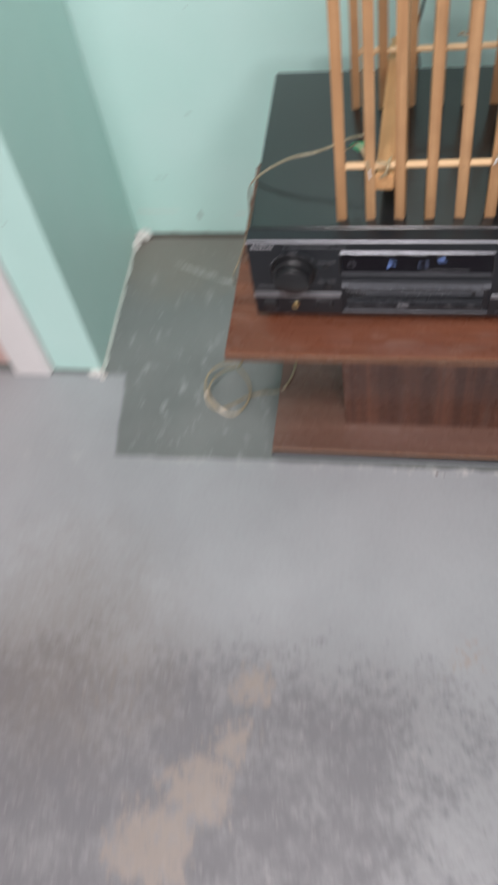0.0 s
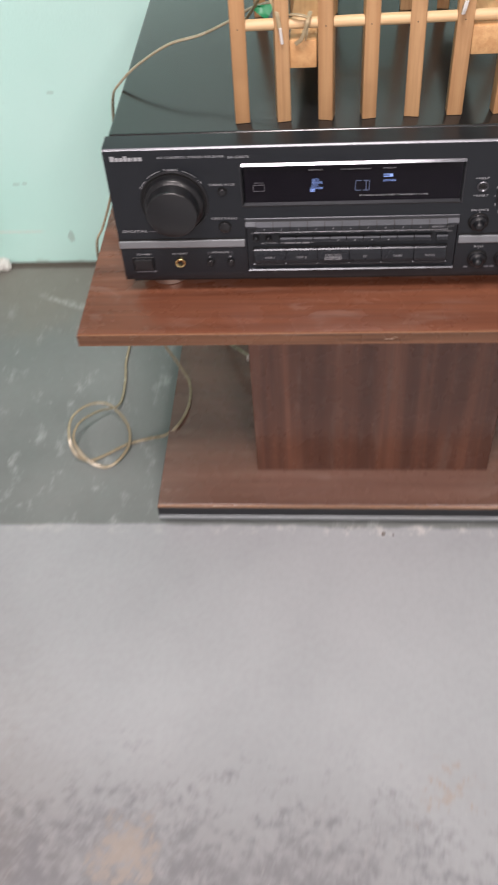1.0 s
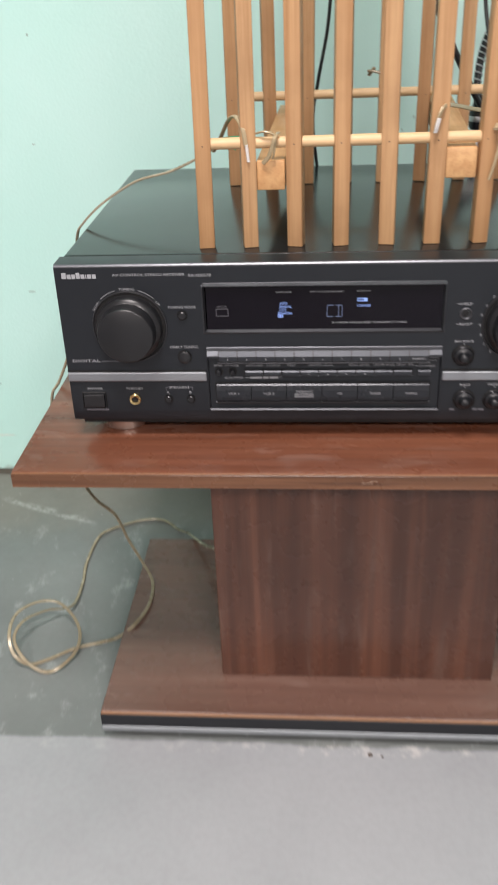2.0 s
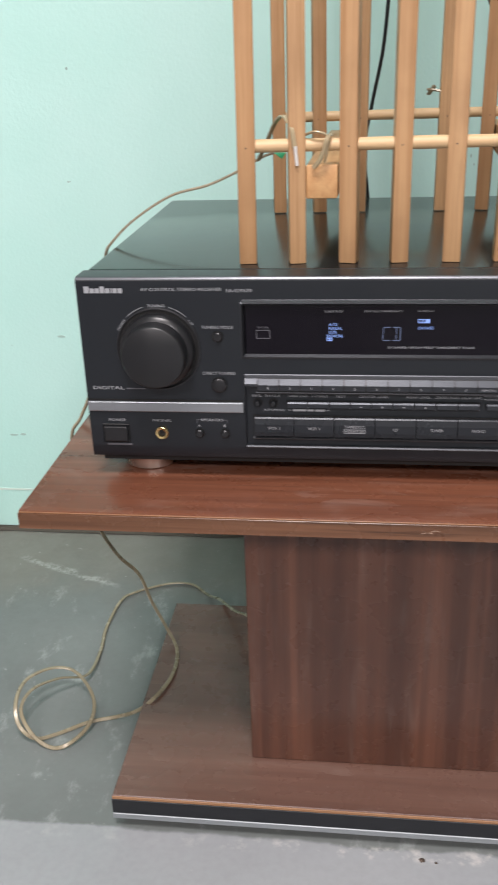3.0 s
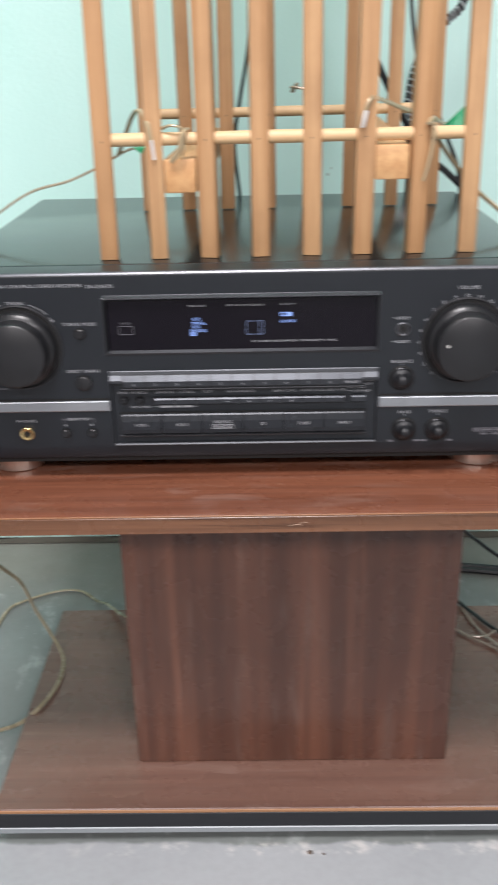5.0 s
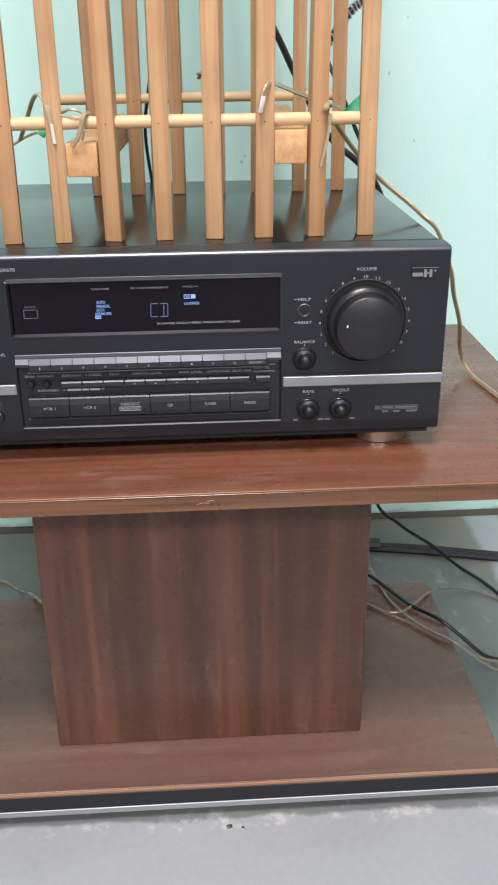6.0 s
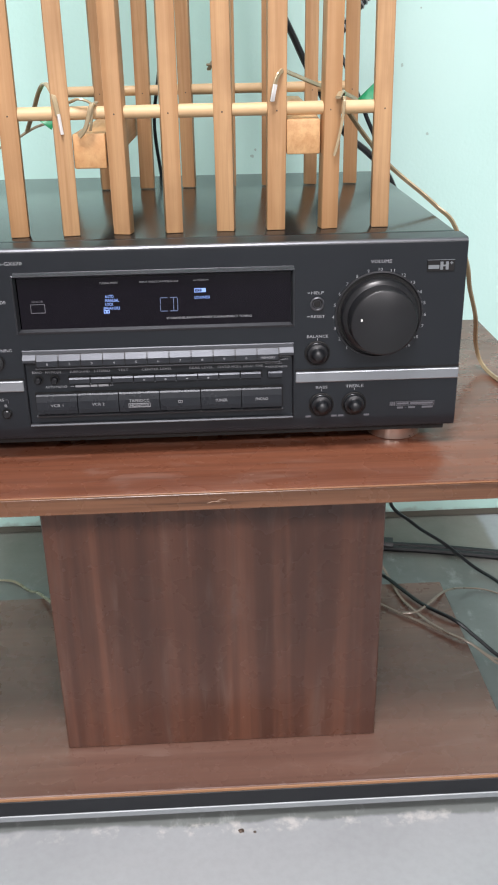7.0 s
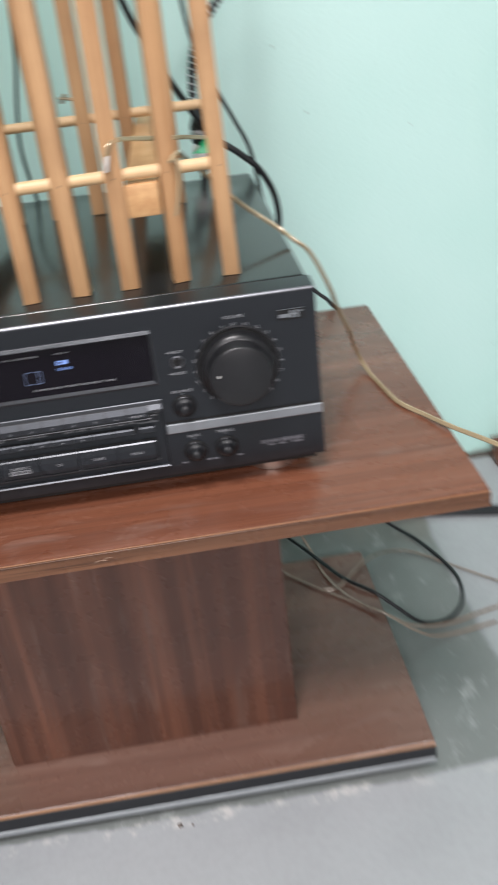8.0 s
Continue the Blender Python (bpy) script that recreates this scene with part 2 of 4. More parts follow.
KNOB = satin("black_knob", (0.0125, 0.0132, 0.0148), 0.31, 0.0, 0.04, 0.3, 0.0)
KNOB_GLOSS = satin("dull_black_knob", (0.0075, 0.0085, 0.0105), 0.40, 0.0, 0.05, 0.3, 0.0)
KNOB_RIM = satin("knob_rim", (0.05, 0.051, 0.055), 0.30, 0.6, 0.05, 0.3, 0.0)
SILVER = satin("brushed_silver", (0.37, 0.395, 0.42), 0.36, 0.85, 0.1)
GLINT = satin("polished_lip", (0.17, 0.175, 0.19), 0.15, 0.9, 0.03, 0.3, 0.0)
# pale metal: painted highlight of the panel's top edge, and the help socket's ring
EDGE_LINE = satin("edge_highlight_and_ring", (0.16, 0.165, 0.18), 0.3, 0.8, 0.05, 0.3, 0.0)
GUNMETAL = satin("gunmetal_lip", (0.058, 0.062, 0.069), 0.37, 0.75, 0.06, 0.3, 0.0)
COPPER = satin("champagne_foot", (0.60, 0.49, 0.42), 0.3, 0.9, 0.1)
GOLD = satin("gold_ring", (0.80, 0.62, 0.30), 0.25, 1.0, 0.05)
HOLE = material("dark_hole", (0.004, 0.004, 0.004), 0.6)
GLASS_BLACK = material("smoked_display", (0.0045, 0.0035, 0.0065), 0.05)
GLASS_BLACK.node_tree.nodes["Principled BSDF"].inputs["Specular IOR Level"].default_value = 0.22
PRINT = material("grey_print", (0.36, 0.37, 0.39), 0.5)
PRINT_DIM = material("dim_print", (0.12, 0.12, 0.135), 0.5)
BLUE = glow("blue_segments", (0.30, 0.46, 1.0), 1.05)
BLUE_DIM = glow("pale_segments", (0.45, 0.58, 1.0), 0.27)
SCRATCH = satin("bare_scratch", (0.42, 0.29, 0.21), 0.6)
TOP_EDGE = satin("top_edge_highlight", (0.26, 0.12, 0.055), 0.4)
WIRE = satin("clear_speaker_wire", (0.40, 0.320, 0.195), 0.2, 0.15, 0.2)
WIRE_GREY = satin("aged_lamp_cord", (0.30, 0.255, 0.17), 0.26, 0.1, 0.2)
WIRE_DULL = satin("dull_flex", (0.25, 0.19, 0.15), 0.3, 0.1, 0.2)
CABLE_BLACK = satin("black_cable", (0.009, 0.010, 0.012), 0.34)
TAPE_GREEN = satin("green_tape", (0.01, 0.30, 0.12), 0.4)
TIP = satin("pale_wire_end", (0.80, 0.79, 0.76), 0.35, 0.15)
STEEL = satin("nail_steel", (0.12, 0.09, 0.07), 0.45, 0.6)
PLASTER = satin("white_plaster", (0.72, 0.71, 0.67), 0.8)
TRIM_WHITE = satin("white_gloss_trim", (0.74, 0.72, 0.71), 0.4)
DOOR_PINK = satin("pinkish_door", (0.56, 0.38, 0.34), 0.5)
# grey of the unseen walls, kept dark to hold down bounce light
WALL_PLAIN = satin("unseen_wall_grey", (0.27, 0.265, 0.26), 0.7)
CEILING_WHITE = satin("white_ceiling", (0.56, 0.56, 0.55), 0.85)
FIXTURE = satin("white_fixture", (0.75, 0.75, 0.75), 0.5)
DIFFUSER = glow("diffuser", (1.0, 0.97, 0.92), 3.0)


# ---- builders ----
def part(name, bm, mat, parent=None, label="", smooth=False):
    """Links a bmesh, in world places, as one mesh object under a thing or part."""
    me = bpy.data.meshes.new(name)
    bm.normal_update()
    bm.to_mesh(me)
    bm.free()
    me.materials.append(mat)
    if smooth:
        for p in me.polygons:
            p.use_smooth = True
        me.set_sharp_from_angle(angle=radians(38))
    ob = new(name, me)
    if parent is not None:
        ob.parent = parent
        if parent.type == "EMPTY":
            ob.matrix_parent_inverse = Matrix.Translation(-parent.location)
    if label:
        ob["label"] = label
    return ob


def thing(name, at, label, category, group="", kind=""):
    ob = new(name)
    ob.location = at
    ob.empty_display_size = 0.05
    return tagged(ob, label, category, group, kind)


def box(x0, x1, y0, y1, z0, z1, bevel=0.0, seg=2, bm=None):
    own = bmesh.new()
    bmesh.ops.create_cube(own, size=1)
    for v in own.verts:
        v.co = Vector(((x0 + x1) / 2 + v.co.x * (x1 - x0), (y0 + y1) / 2 + v.co.y * (y1 - y0), (z0 + z1) / 2 + v.co.z * (z1 - z0)))
    if bevel:
        bmesh.ops.bevel(own, geom=own.edges[:], offset=bevel, segments=seg, affect="EDGES", profile=0.5)
    if bm is None:
        return own
    join(bm, own)
    return bm


def join(bm, own):
    me = bpy.data.meshes.new("join")
    own.to_mesh(me)
    own.free()
    bm.from_mesh(me)
    bpy.data.meshes.remove(me)


def lathe(profile, cx, cz, seg=40, bm=None, cut=0.0, turns=1.0):
    """Turns (radius, y) round the line x = cx, z = cz, that runs along y."""
    bm = bm or bmesh.new()
    rings = []
    count = seg if turns >= 1 else seg + 1
    for r, y in profile:
        rings.append([bm.verts.new((cx + r * math.sin(cut + 2 * math.pi * turns * i / seg), y, cz + r * math.cos(cut + 2 * math.pi * turns * i / seg))) for i in range(count)])
    for a, b in zip(rings, rings[1:]):
        for i in range(seg):
            j = (i + 1) % count
            bm.faces.new((a[i], b[i], b[j], a[j]))
    if turns >= 1:
        for ring in (rings[0], rings[-1]):
            if (ring[0].co - ring[1].co).length > 1e-6:
                bm.faces.new(ring)
    bmesh.ops.recalc_face_normals(bm, faces=bm.faces[:])
    return bm


def spun(profile, cx, cy, seg=36):
    """Turns (radius, z) round the upright line through cx, cy."""
    bm = bmesh.new()
    rings = [[bm.verts.new((cx + r * math.cos(2 * math.pi * i / seg), cy + r * math.sin(2 * math.pi * i / seg), z)) for i in range(seg)] for r, z in profile]
    for a, b in zip(rings, rings[1:]):
        for i in range(seg):
            j = (i + 1) % seg
            bm.faces.new((a[i], a[j], b[j], b[i]))
    bm.faces.new(rings[0][::-1])
    bm.faces.new(rings[-1])
    bmesh.ops.recalc_face_normals(bm, faces=bm.faces[:])
    return bm


def smooth_line(points, steps=8):
    """A curve through the points (Catmull-Rom)."""
    p = [Vector(q) for q in points]
    p = [2 * p[0] - p[1]] + p + [2 * p[-1] - p[-2]]
    out = []
    for i in range(1, len(p) - 2):
        a, b, c, d = p[i - 1:i + 3]
        for k in range(steps):
            t = k / steps
            out.append(0.5 * ((2 * b) + (c - a) * t + (2 * a - 5 * b + 4 * c - d) * t * t + (3 * b - a - 3 * c + d) * t ** 3))
    out.append(p[-2])
    return out


def tube(points, r, flat=1.0, sides=8, steps=8, bm=None):
    """A cord through the points; flat over 1 widens it like twin flex."""
    bm = bm or bmesh.new()
    line = smooth_line(points, steps) if steps else [Vector(q) for q in points]
    rings, side = [], None
    for i, q in enumerate(line):
        way = (line[min(i + 1, len(line) - 1)] - line[max(i - 1, 0)]).normalized()
        if side is None:
            side = way.cross(Vector((0, 0, 1)))
            if side.length < 0.05:
                side = Vector((1, 0, 0))
        side = (side - way * side.dot(way)).normalized()
        up = side.cross(way)
        ring = []
        for k in range(sides):
            a = 2 * math.pi * k / sides
            waist = 1.0 if flat == 1 else 0.62 + 0.38 * abs(math.cos(a))
            ring.append(bm.verts.new(q + side * (r * flat * math.cos(a)) + up * (r * waist * math.sin(a))))
        rings.append(ring)
    for a, b in zip(rings, rings[1:]):
        for i in range(sides):
            j = (i + 1) % sides
            bm.faces.new((a[i], a[j], b[j], b[i]))
    bm.faces.new(rings[0][::-1])
    bm.faces.new(rings[-1])
    return bm


def letters(text, x0, x1, z, high, parent, mat=None, y=-0.0005, name="lettering", turn=0.0):
    """Flat print on the front panel, filling the width x0 to x1 round the height z, turned by some degrees."""
    cu = bpy.data.curves.new("print", "FONT")
    cu.body, cu.resolution_u = text, 2
    ob = new("print", cu)
    me = bpy.data.meshes.new_from_object(ob.evaluated_get(bpy.context.evaluated_depsgraph_get()))
    bpy.data.objects.remove(ob)
    bm = bmesh.new()
    bm.from_mesh(me)
    bpy.data.meshes.remove(me)
    xs, ys = [v.co.x for v in bm.verts], [v.co.y for v in bm.verts]
    for v in bm.verts:
        u = (v.co.x - min(xs)) / (max(xs) - min(xs))
        w = (v.co.y - min(ys)) / (max(ys) - min(ys)) - 0.5
        a, b = (u - 0.5) * (x1 - x0), w * high
        ca, sa = math.cos(radians(turn)), math.sin(radians(turn))
        v.co = Vector(((x0 + x1) / 2 + a * ca - b * sa, y, z + a * sa + b * ca))
    return part(name, bm, mat or PRINT, parent)


def moulding(x0, x1, profile, mat, parent, name, label=""):
    """A bar along x whose section is the closed outline of (y, z) given."""
    bm = bmesh.new()
    ends = [[bm.verts.new((x, yy, zz)) for yy, zz in profile] for x in (x0, x1)]
    for i in range(len(profile)):
        j = (i + 1) % len(profile)
        bm.faces.new((ends[0][i], ends[1][i], ends[1][j], ends[0][j]))
    bm.faces.new(ends[0])
    bm.faces.new(ends[1])
    bmesh.ops.recalc_face_normals(bm, faces=bm.faces[:])
    return part(name, bm, mat, parent, label)


def bars(rects, y, parent, mat, name="printed_bar"):
    """Flat plain bars (x0, x1, z0, z1) on the front panel, 0.3 mm thick."""
    bm = bmesh.new()
    for x0, x1, z0, z1 in rects:
        box(x0, x1, y, y + 0.0003, z0, z1, bm=bm)
    return part(name, bm, mat, parent)


# ---- the room ----
WALL_Y, SIDE_X, JAMB_Y = 0.522, -0.577, 0.162
X0, X1, Y0 = -2.6, 2.6, -4.0


def room():
    bm = bmesh.new()
    bmesh.ops.create_grid(bm, x_segments=4, y_segments=4, size=1)
    for v in bm.verts:
        v.co = Vector((v.co.x * 3.0, -1.7 + v.co.y * 2.6, 0))
    fl = part("floor", bm, FLOOR)
    tagged(fl, "painted concrete floor, worn grey over an old green coat", "floor", kind="structure")
    w = part("wall_north", box(SIDE_X - 0.2, X1, WALL_Y, WALL_Y + 0.12, 0.006, CEILING), WALL)
    tagged(w, "mint green painted wall with scuffs and grime", "wall", kind="structure")
    w = part("wall_return", box(-0.672, SIDE_X, JAMB_Y, WALL_Y - 0.0005, 0.004, CEILING, 0.003, 2), WALL)
    tagged(w, "mint green wall return beside a door casing", "wall", kind="structure")
    # unseen walls added on three sides; their grey limits the bounce light
    w = part("wall_west", box(X0 - 0.12, X0, Y0, 0.3, 0, CEILING), WALL_PLAIN)
    tagged(w, "unseen plain grey side wall, added to close the room", "wall", kind="structure")
    w = part("wall_east", box(X1, X1 + 0.12, Y0, WALL_Y + 0.12, 0, CEILING), WALL_PLAIN)
    tagged(w, "unseen plain grey side wall, added to close the room", "wall", kind="structure")
    w = part("wall_south", box(X0, X1, Y0 - 0.12, Y0, 0, CEILING), WALL_PLAIN)
    tagged(w, "unseen plain grey rear wall, added to close the room", "wall", kind="structure")
    w = part("wall_door_side", box(X0, -1.66, JAMB_Y + 0.002, 0.3, 0, CEILING), WALL)
    tagged(w, "mint green wall beyond the door", "wall", kind="structure")
    c = part("ceiling", box(X0 - 0.12, X1 + 0.12, Y0 - 0.12, WALL_Y + 0.12, CEILING, CEILING + 0.1), CEILING_WHITE)
    tagged(c, "plain white ceiling", "ceiling", kind="structure")
    # door and its casing beside the wall return
    d = thing("door_1", (-1.2, 0.19, 0), "pinkish painted door, closed, in a white casing", "door", kind="structure")
    part("door_leaf", box(-1.58, -0.748, 0.172, 0.212, 0.006, 2.03, 0.003), DOOR_PINK, d)
    part("casing", box(-0.748, -0.673, JAMB_Y - 0.014, 0.21, 0.0, 2.1, 0.006, 3), TRIM_WHITE, d, "white gloss door casing")
    part("casing", box(-1.655, -1.58, JAMB_Y - 0.014, 0.21, 0.0, 2.1, 0.006, 3), TRIM_WHITE, d, "white gloss door casing")
    part("casing_head", box(-1.58, -0.748, JAMB_Y - 0.012, 0.21, 2.035, 2.1, 0.006, 3), TRIM_WHITE, d)
    part("wall_above", box(-1.66, -0.672, JAMB_Y + 0.002, 0.3, 2.1, CEILING), WALL, d)
    # dark gap and broken plaster along the foot of the wall
    bm = bmesh.new()
    n = 60
    top, low = [], []
    for i in range(n + 1):
        x = SIDE_X + 0.02 + i * (2.3 / n)
        h = 0.0065 + 0.004 * noise.noise((x * 21, 3.1, 0))
        d = 0.006 + 0.005 * noise.noise((x * 15, 9.0, 2))
        low.append(bm.verts.new((x, WALL_Y - 0.003 - max(0.001, d), 0.0015)))
        top.append(bm.verts.new((x, WALL_Y - 0.002, h)))
    for i in range(n):
        bm.faces.new((low[i], low[i + 1], top[i + 1], top[i]))
    g = part("trim", bm, satin("dirty_joint", (0.075, 0.066, 0.052), 0.9))
    tagged(g, "dirty open joint at the foot of the wall", "joint", kind="structure")


def plaster_bead():
    """Ragged pale bead of plaster where the wall return meets the floor."""
    bm = bmesh.new()
    n, rings = 54, []
    for i in range(n + 1):
        y = JAMB_Y - 0.002 + i * 0.352 / n
        w = 0.0045 + 0.004 * noise.noise((y * 30, 1.0, 5.0)) + 0.002 * noise.noise((y * 110, 4.0, 1.0))
        h = 0.006 + 0.008 * abs(noise.noise((y * 22, 7.0, 2.0)))
        w = max(0.0015, w)
        rings.append([bm.verts.new(c) for c in ((SIDE_X - 0.001, y, h + 0.004), (SIDE_X + 0.0012, y, h), (SIDE_X + w * 0.7, y, h * 0.45), (SIDE_X + w, y, 0.0004))])
    for a, b in zip(rings, rings[1:]):
        for k in range(3):
            bm.faces.new((a[k], b[k], b[k + 1], a[k + 1]))
    bmesh.ops.recalc_face_normals(bm, faces=bm.faces[:])
    ob = part("trim", bm, satin("pale_plaster", (0.55, 0.63, 0.57), 0.8), None, "", True)
    tagged(ob, "ragged pale plaster bead at the foot of the wall", "plaster", kind="structure")


def plaster_lump(x, y, z, sx, sy, sz, seed):
    bm = bmesh.new()
    bmesh.ops.create_icosphere(bm, subdivisions=3, radius=1)
    for v in bm.verts:
        k = 1 + 0.45 * noise.noise(v.co * 1.7 + Vector((seed, 0, 0))) + 0.18 * noise.noise(v.co * 5 + Vector((0, seed, 0)))
        v.co = Vector((x + v.co.x * sx * k, y + v.co.y * sy * k, max(0.0006, z + v.co.z * sz * k)))
    ob = part("plaster_crumb", bm, PLASTER)
    tagged(ob, "white crumbling plaster lump in the wall corner", "plaster", "plaster crumbs")


def small_wall_marks():
    """Chips and filler dabs on the mint wall, each a thin raised flake."""
    marks = ((-0.433, 0.056, 0.006, 0.009), (-0.349, 0.060, 0.014, 0.0025), (-0.52, 0.067, 0.045, 0.002), (-0.501, 0.154, 0.006, 0.0016),
             (-0.487, 0.155, 0.004, 0.0014), (-0.414, 0.300, 0.006, 0.0014), (0.272, 0.600, 0.0015, 0.0020), (0.307, 0.523, 0.0016, 0.0018),
             (0.095, 0.502, 0.0020, 0.0022), (0.099, 0.509, 0.0012, 0.0014), (0.113, 0.524, 0.0010, 0.0024), (0.117, 0.514, 0.0009, 0.0012))
    pale = satin("pale_filler", (0.62, 0.72, 0.66), 0.7)
    dull = satin("chipped_paint", (0.40, 0.56, 0.51), 0.8)
    for i, (x, z, w, h) in enumerate(marks):
        bm = bmesh.new()
        ring = []
        for k in range(14):
            a = 2 * math.pi * k / 14
            s = 1 + 0.5 * noise.noise((math.cos(a) * 1.6, math.sin(a) * 1.6, i * 3.7))
            ring.append(bm.verts.new((x + w * s * math.cos(a), WALL_Y - 0.0008, z + h * s * math.sin(a))))
        f = bm.faces.new(ring[::-1])
        out = bmesh.ops.extrude_face_region(bm, geom=[f])
        bmesh.ops.translate(bm, vec=(0, 0.0006, 0), verts=[v for v in out["geom"] if isinstance(v, bmesh.types.BMVert)])
        ob = part("wall_chip", bm, pale if i in (1, 2) else dull)
        tagged(ob, "small chip in the mint wall paint", "paint chip", "wall chips", "structure")


def ceiling_light(x, y, watts):
    t = thing("ceiling_light", (x, y, CEILING), "white ceiling light with a glowing diffuser", "ceiling light", "ceiling lights")
    part("frame", box(x - 0.34, x + 0.34, y - 0.34, y + 0.34, CEILING - 0.05, CEILING - 0.001, 0.006), FIXTURE, t)
    part("diffuser", box(x - 0.31, x + 0.31, y - 0.31, y + 0.31, CEILING - 0.062, CEILING - 0.0515, 0.004), DIFFUSER, t)
    li = bpy.data.lights.new("lamp", "AREA")
    li.shape, li.size, li.size_y = "RECTANGLE", 0.6, 0.6
    li.energy, li.color = watts, LAMP_COLOUR
    ob = new("lamp", li)
    ob.matrix_world = look((x, y, CEILING - 0.07), (x, y + 0.001, 0))


room()
plaster_lump(-0.562, 0.510, 0.010, 0.016, 0.010, 0.012, 1.0)
plaster_lump(-0.572, 0.488, 0.006, 0.008, 0.010, 0.012, 4.0)
plaster_lump(-0.586, 0.156, 0.005, 0.014, 0.006, 0.007, 7.0)
plaster_lump(-0.571, 0.150, 0.004, 0.005, 0.006, 0.010, 9.0)
small_wall_marks()
plaster_bead()
for lx, ly, lw in LAMPS:
    ceiling_light(lx, ly, lw)


# ---- the low table ----
TOP = 0.348


def low_table():
    t = thing("low_table", (0.035, 0.137, 0), "low walnut laminate pedestal table with black-edged base", "table")
    top = part("tabletop", box(-0.258, 0.328, -0.057, 0.328, 0.3335, TOP, 0.0012, 2), WALNUT_X, t, smooth=True)
    # the highlight on the tabletop's front edge, coloured in as a thin paler bar
    part("edge_line", box(-0.2575, 0.3275, -0.0578, -0.0563, TOP - 0.0018, TOP - 0.0008, 0.0002, 1), TOP_EDGE, top, "pale line painted as the laminate edge's highlight")
    part("edge_band", box(-0.2582, 0.3282, -0.0584, -0.0568, 0.3337, TOP - 0.0019, 0.0003, 1), WALNUT_EDGE, top, "walnut edge band")
    for sx, sz, ln in ((0.030, 0.3388, 0.009), (0.037, 0.3405, 0.006)):
        part("scratch", tube([(sx, -0.0584, sz), (sx + ln * 0.5, -0.0585, sz + 0.0012), (sx + ln, -0.0584, sz + 0.0006)], 0.00018, 1.0, 5, 4), SCRATCH, top, "pale scratch in the edge")
    post = part("pedestal", box(-0.107, 0.176, 0.040, 0.222, 0.0372, 0.3333, 0.001, 1), WALNUT_Z, t)
    ring = [(-0.1232 + 0.0036 * math.cos(k * math.pi / 6), 0.2 + 0.0004 * k / 12, 0.080 + 0.0036 * math.sin(k * math.pi / 6)) for k in range(12)]
    eye = tube(ring, 0.0012, 1.0, 8, 2)
    tube([(-0.1196, 0.2, 0.080), (-0.1130, 0.2, 0.080), (-0.1068, 0.2, 0.080)], 0.0011, 1.0, 8, 2, bm=eye)
    part("screw_eye", eye, TIP, post, "small steel screw eye holding a wire", True)
    b = part("base", box(-0.228, 0.300, -0.0165, 0.290, 0.0135, 0.037, 0.0008, 1), WALNUT_BASE, t)
    part("edge_band", box(-0.2285, 0.3005, -0.0182, -0.0167, 0.0178, 0.0335, 0.0004, 1), EDGE_BLACK, b, "black plastic edge band")
    part("edge_line", box(-0.228, 0.300, -0.0178, -0.0166, 0.0336, 0.0366, 0.0003, 1), VENEER_LINE, b)
    part("metal_strip", box(-0.2285, 0.3005, -0.0186, -0.0150, 0.0112, 0.0175, 0.0006, 1), STRIP, b, "bright aluminium strip")
    part("plinth", box(-0.215, 0.287, 0.004, 0.275, 0.0005, 0.0134), EDGE_BLACK, b)


low_table()


# ---- the stereo receiver ----
def small_knob(parent, name, cx, cz):
    """Dull black control with a fluted skirt in a dark ring."""
    k = part(name, lathe([(0, -0.0108), (0.0020, -0.0106), (0.0036, -0.0097), (0.0042, -0.0085), (0.0045, -0.0048), (0.0052, -0.0040), (0.0070, -0.0033), (0.0075, -0.0024), (0.0075, -0.0004)], cx, cz, 40), KNOB_GLOSS, parent, "dull black control knob", True)
    part("rim", lathe([(0.0092, -0.0002), (0.0091, -0.0009), (0.0084, -0.0012), (0.0079, -0.0008)], cx, cz, 48), HOLE, k, smooth=True)
    part("skirt_edge", lathe([(0.0079, -0.0004), (0.0079, -0.0016), (0.0076, -0.0019), (0.0074, -0.0012)], cx, cz, 40), KNOB_RIM, k, smooth=True)


def knob(parent, name, cx, cz, base, cap, deep, label=""):
    """Large turned knob: a chamfered cap on a tapering body, over a flared skirt in a bevelled ring."""
    k = part(name, lathe([(0, -deep), (cap * 0.945, -deep), (cap * 0.985, -deep + 0.0007), (cap, -deep + 0.0018), (cap * 1.02, -deep * 0.46), (base * 0.955, -deep * 0.40), (base * 0.99, -deep * 0.34), (base, -deep * 0.26), (base, -0.0005)], cx, cz, 72), KNOB, parent, label, True)
    part("recess", lathe([(base + 0.0030, -0.0003), (base + 0.0030, -0.0006), (base + 0.0002, -0.0006)], cx, cz, 72), HOLE, k)
    part("rim", lathe([(base + 0.0040, -0.0002), (base + 0.0037, -0.0014), (base + 0.0030, -0.0016), (base + 0.0020, -0.0004)], cx, cz, 72), KNOB_RIM, k, smooth=True)
    return k


def button(parent, cx, cz, r, mat=None, name="button", deep=0.0028):
    part(name, lathe([(0, -deep), (r * 0.8, -deep), (r, -deep + 0.0006), (r, -0.0002)], cx, cz, 24), mat or KNOB, parent, smooth=True)
    part("collar", lathe([(r + 0.0009, -0.0002), (r + 0.0009, -0.0007), (r + 0.0002, -0.0007), (r + 0.0002, -0.0002)], cx, cz, 24), HOLE, parent)


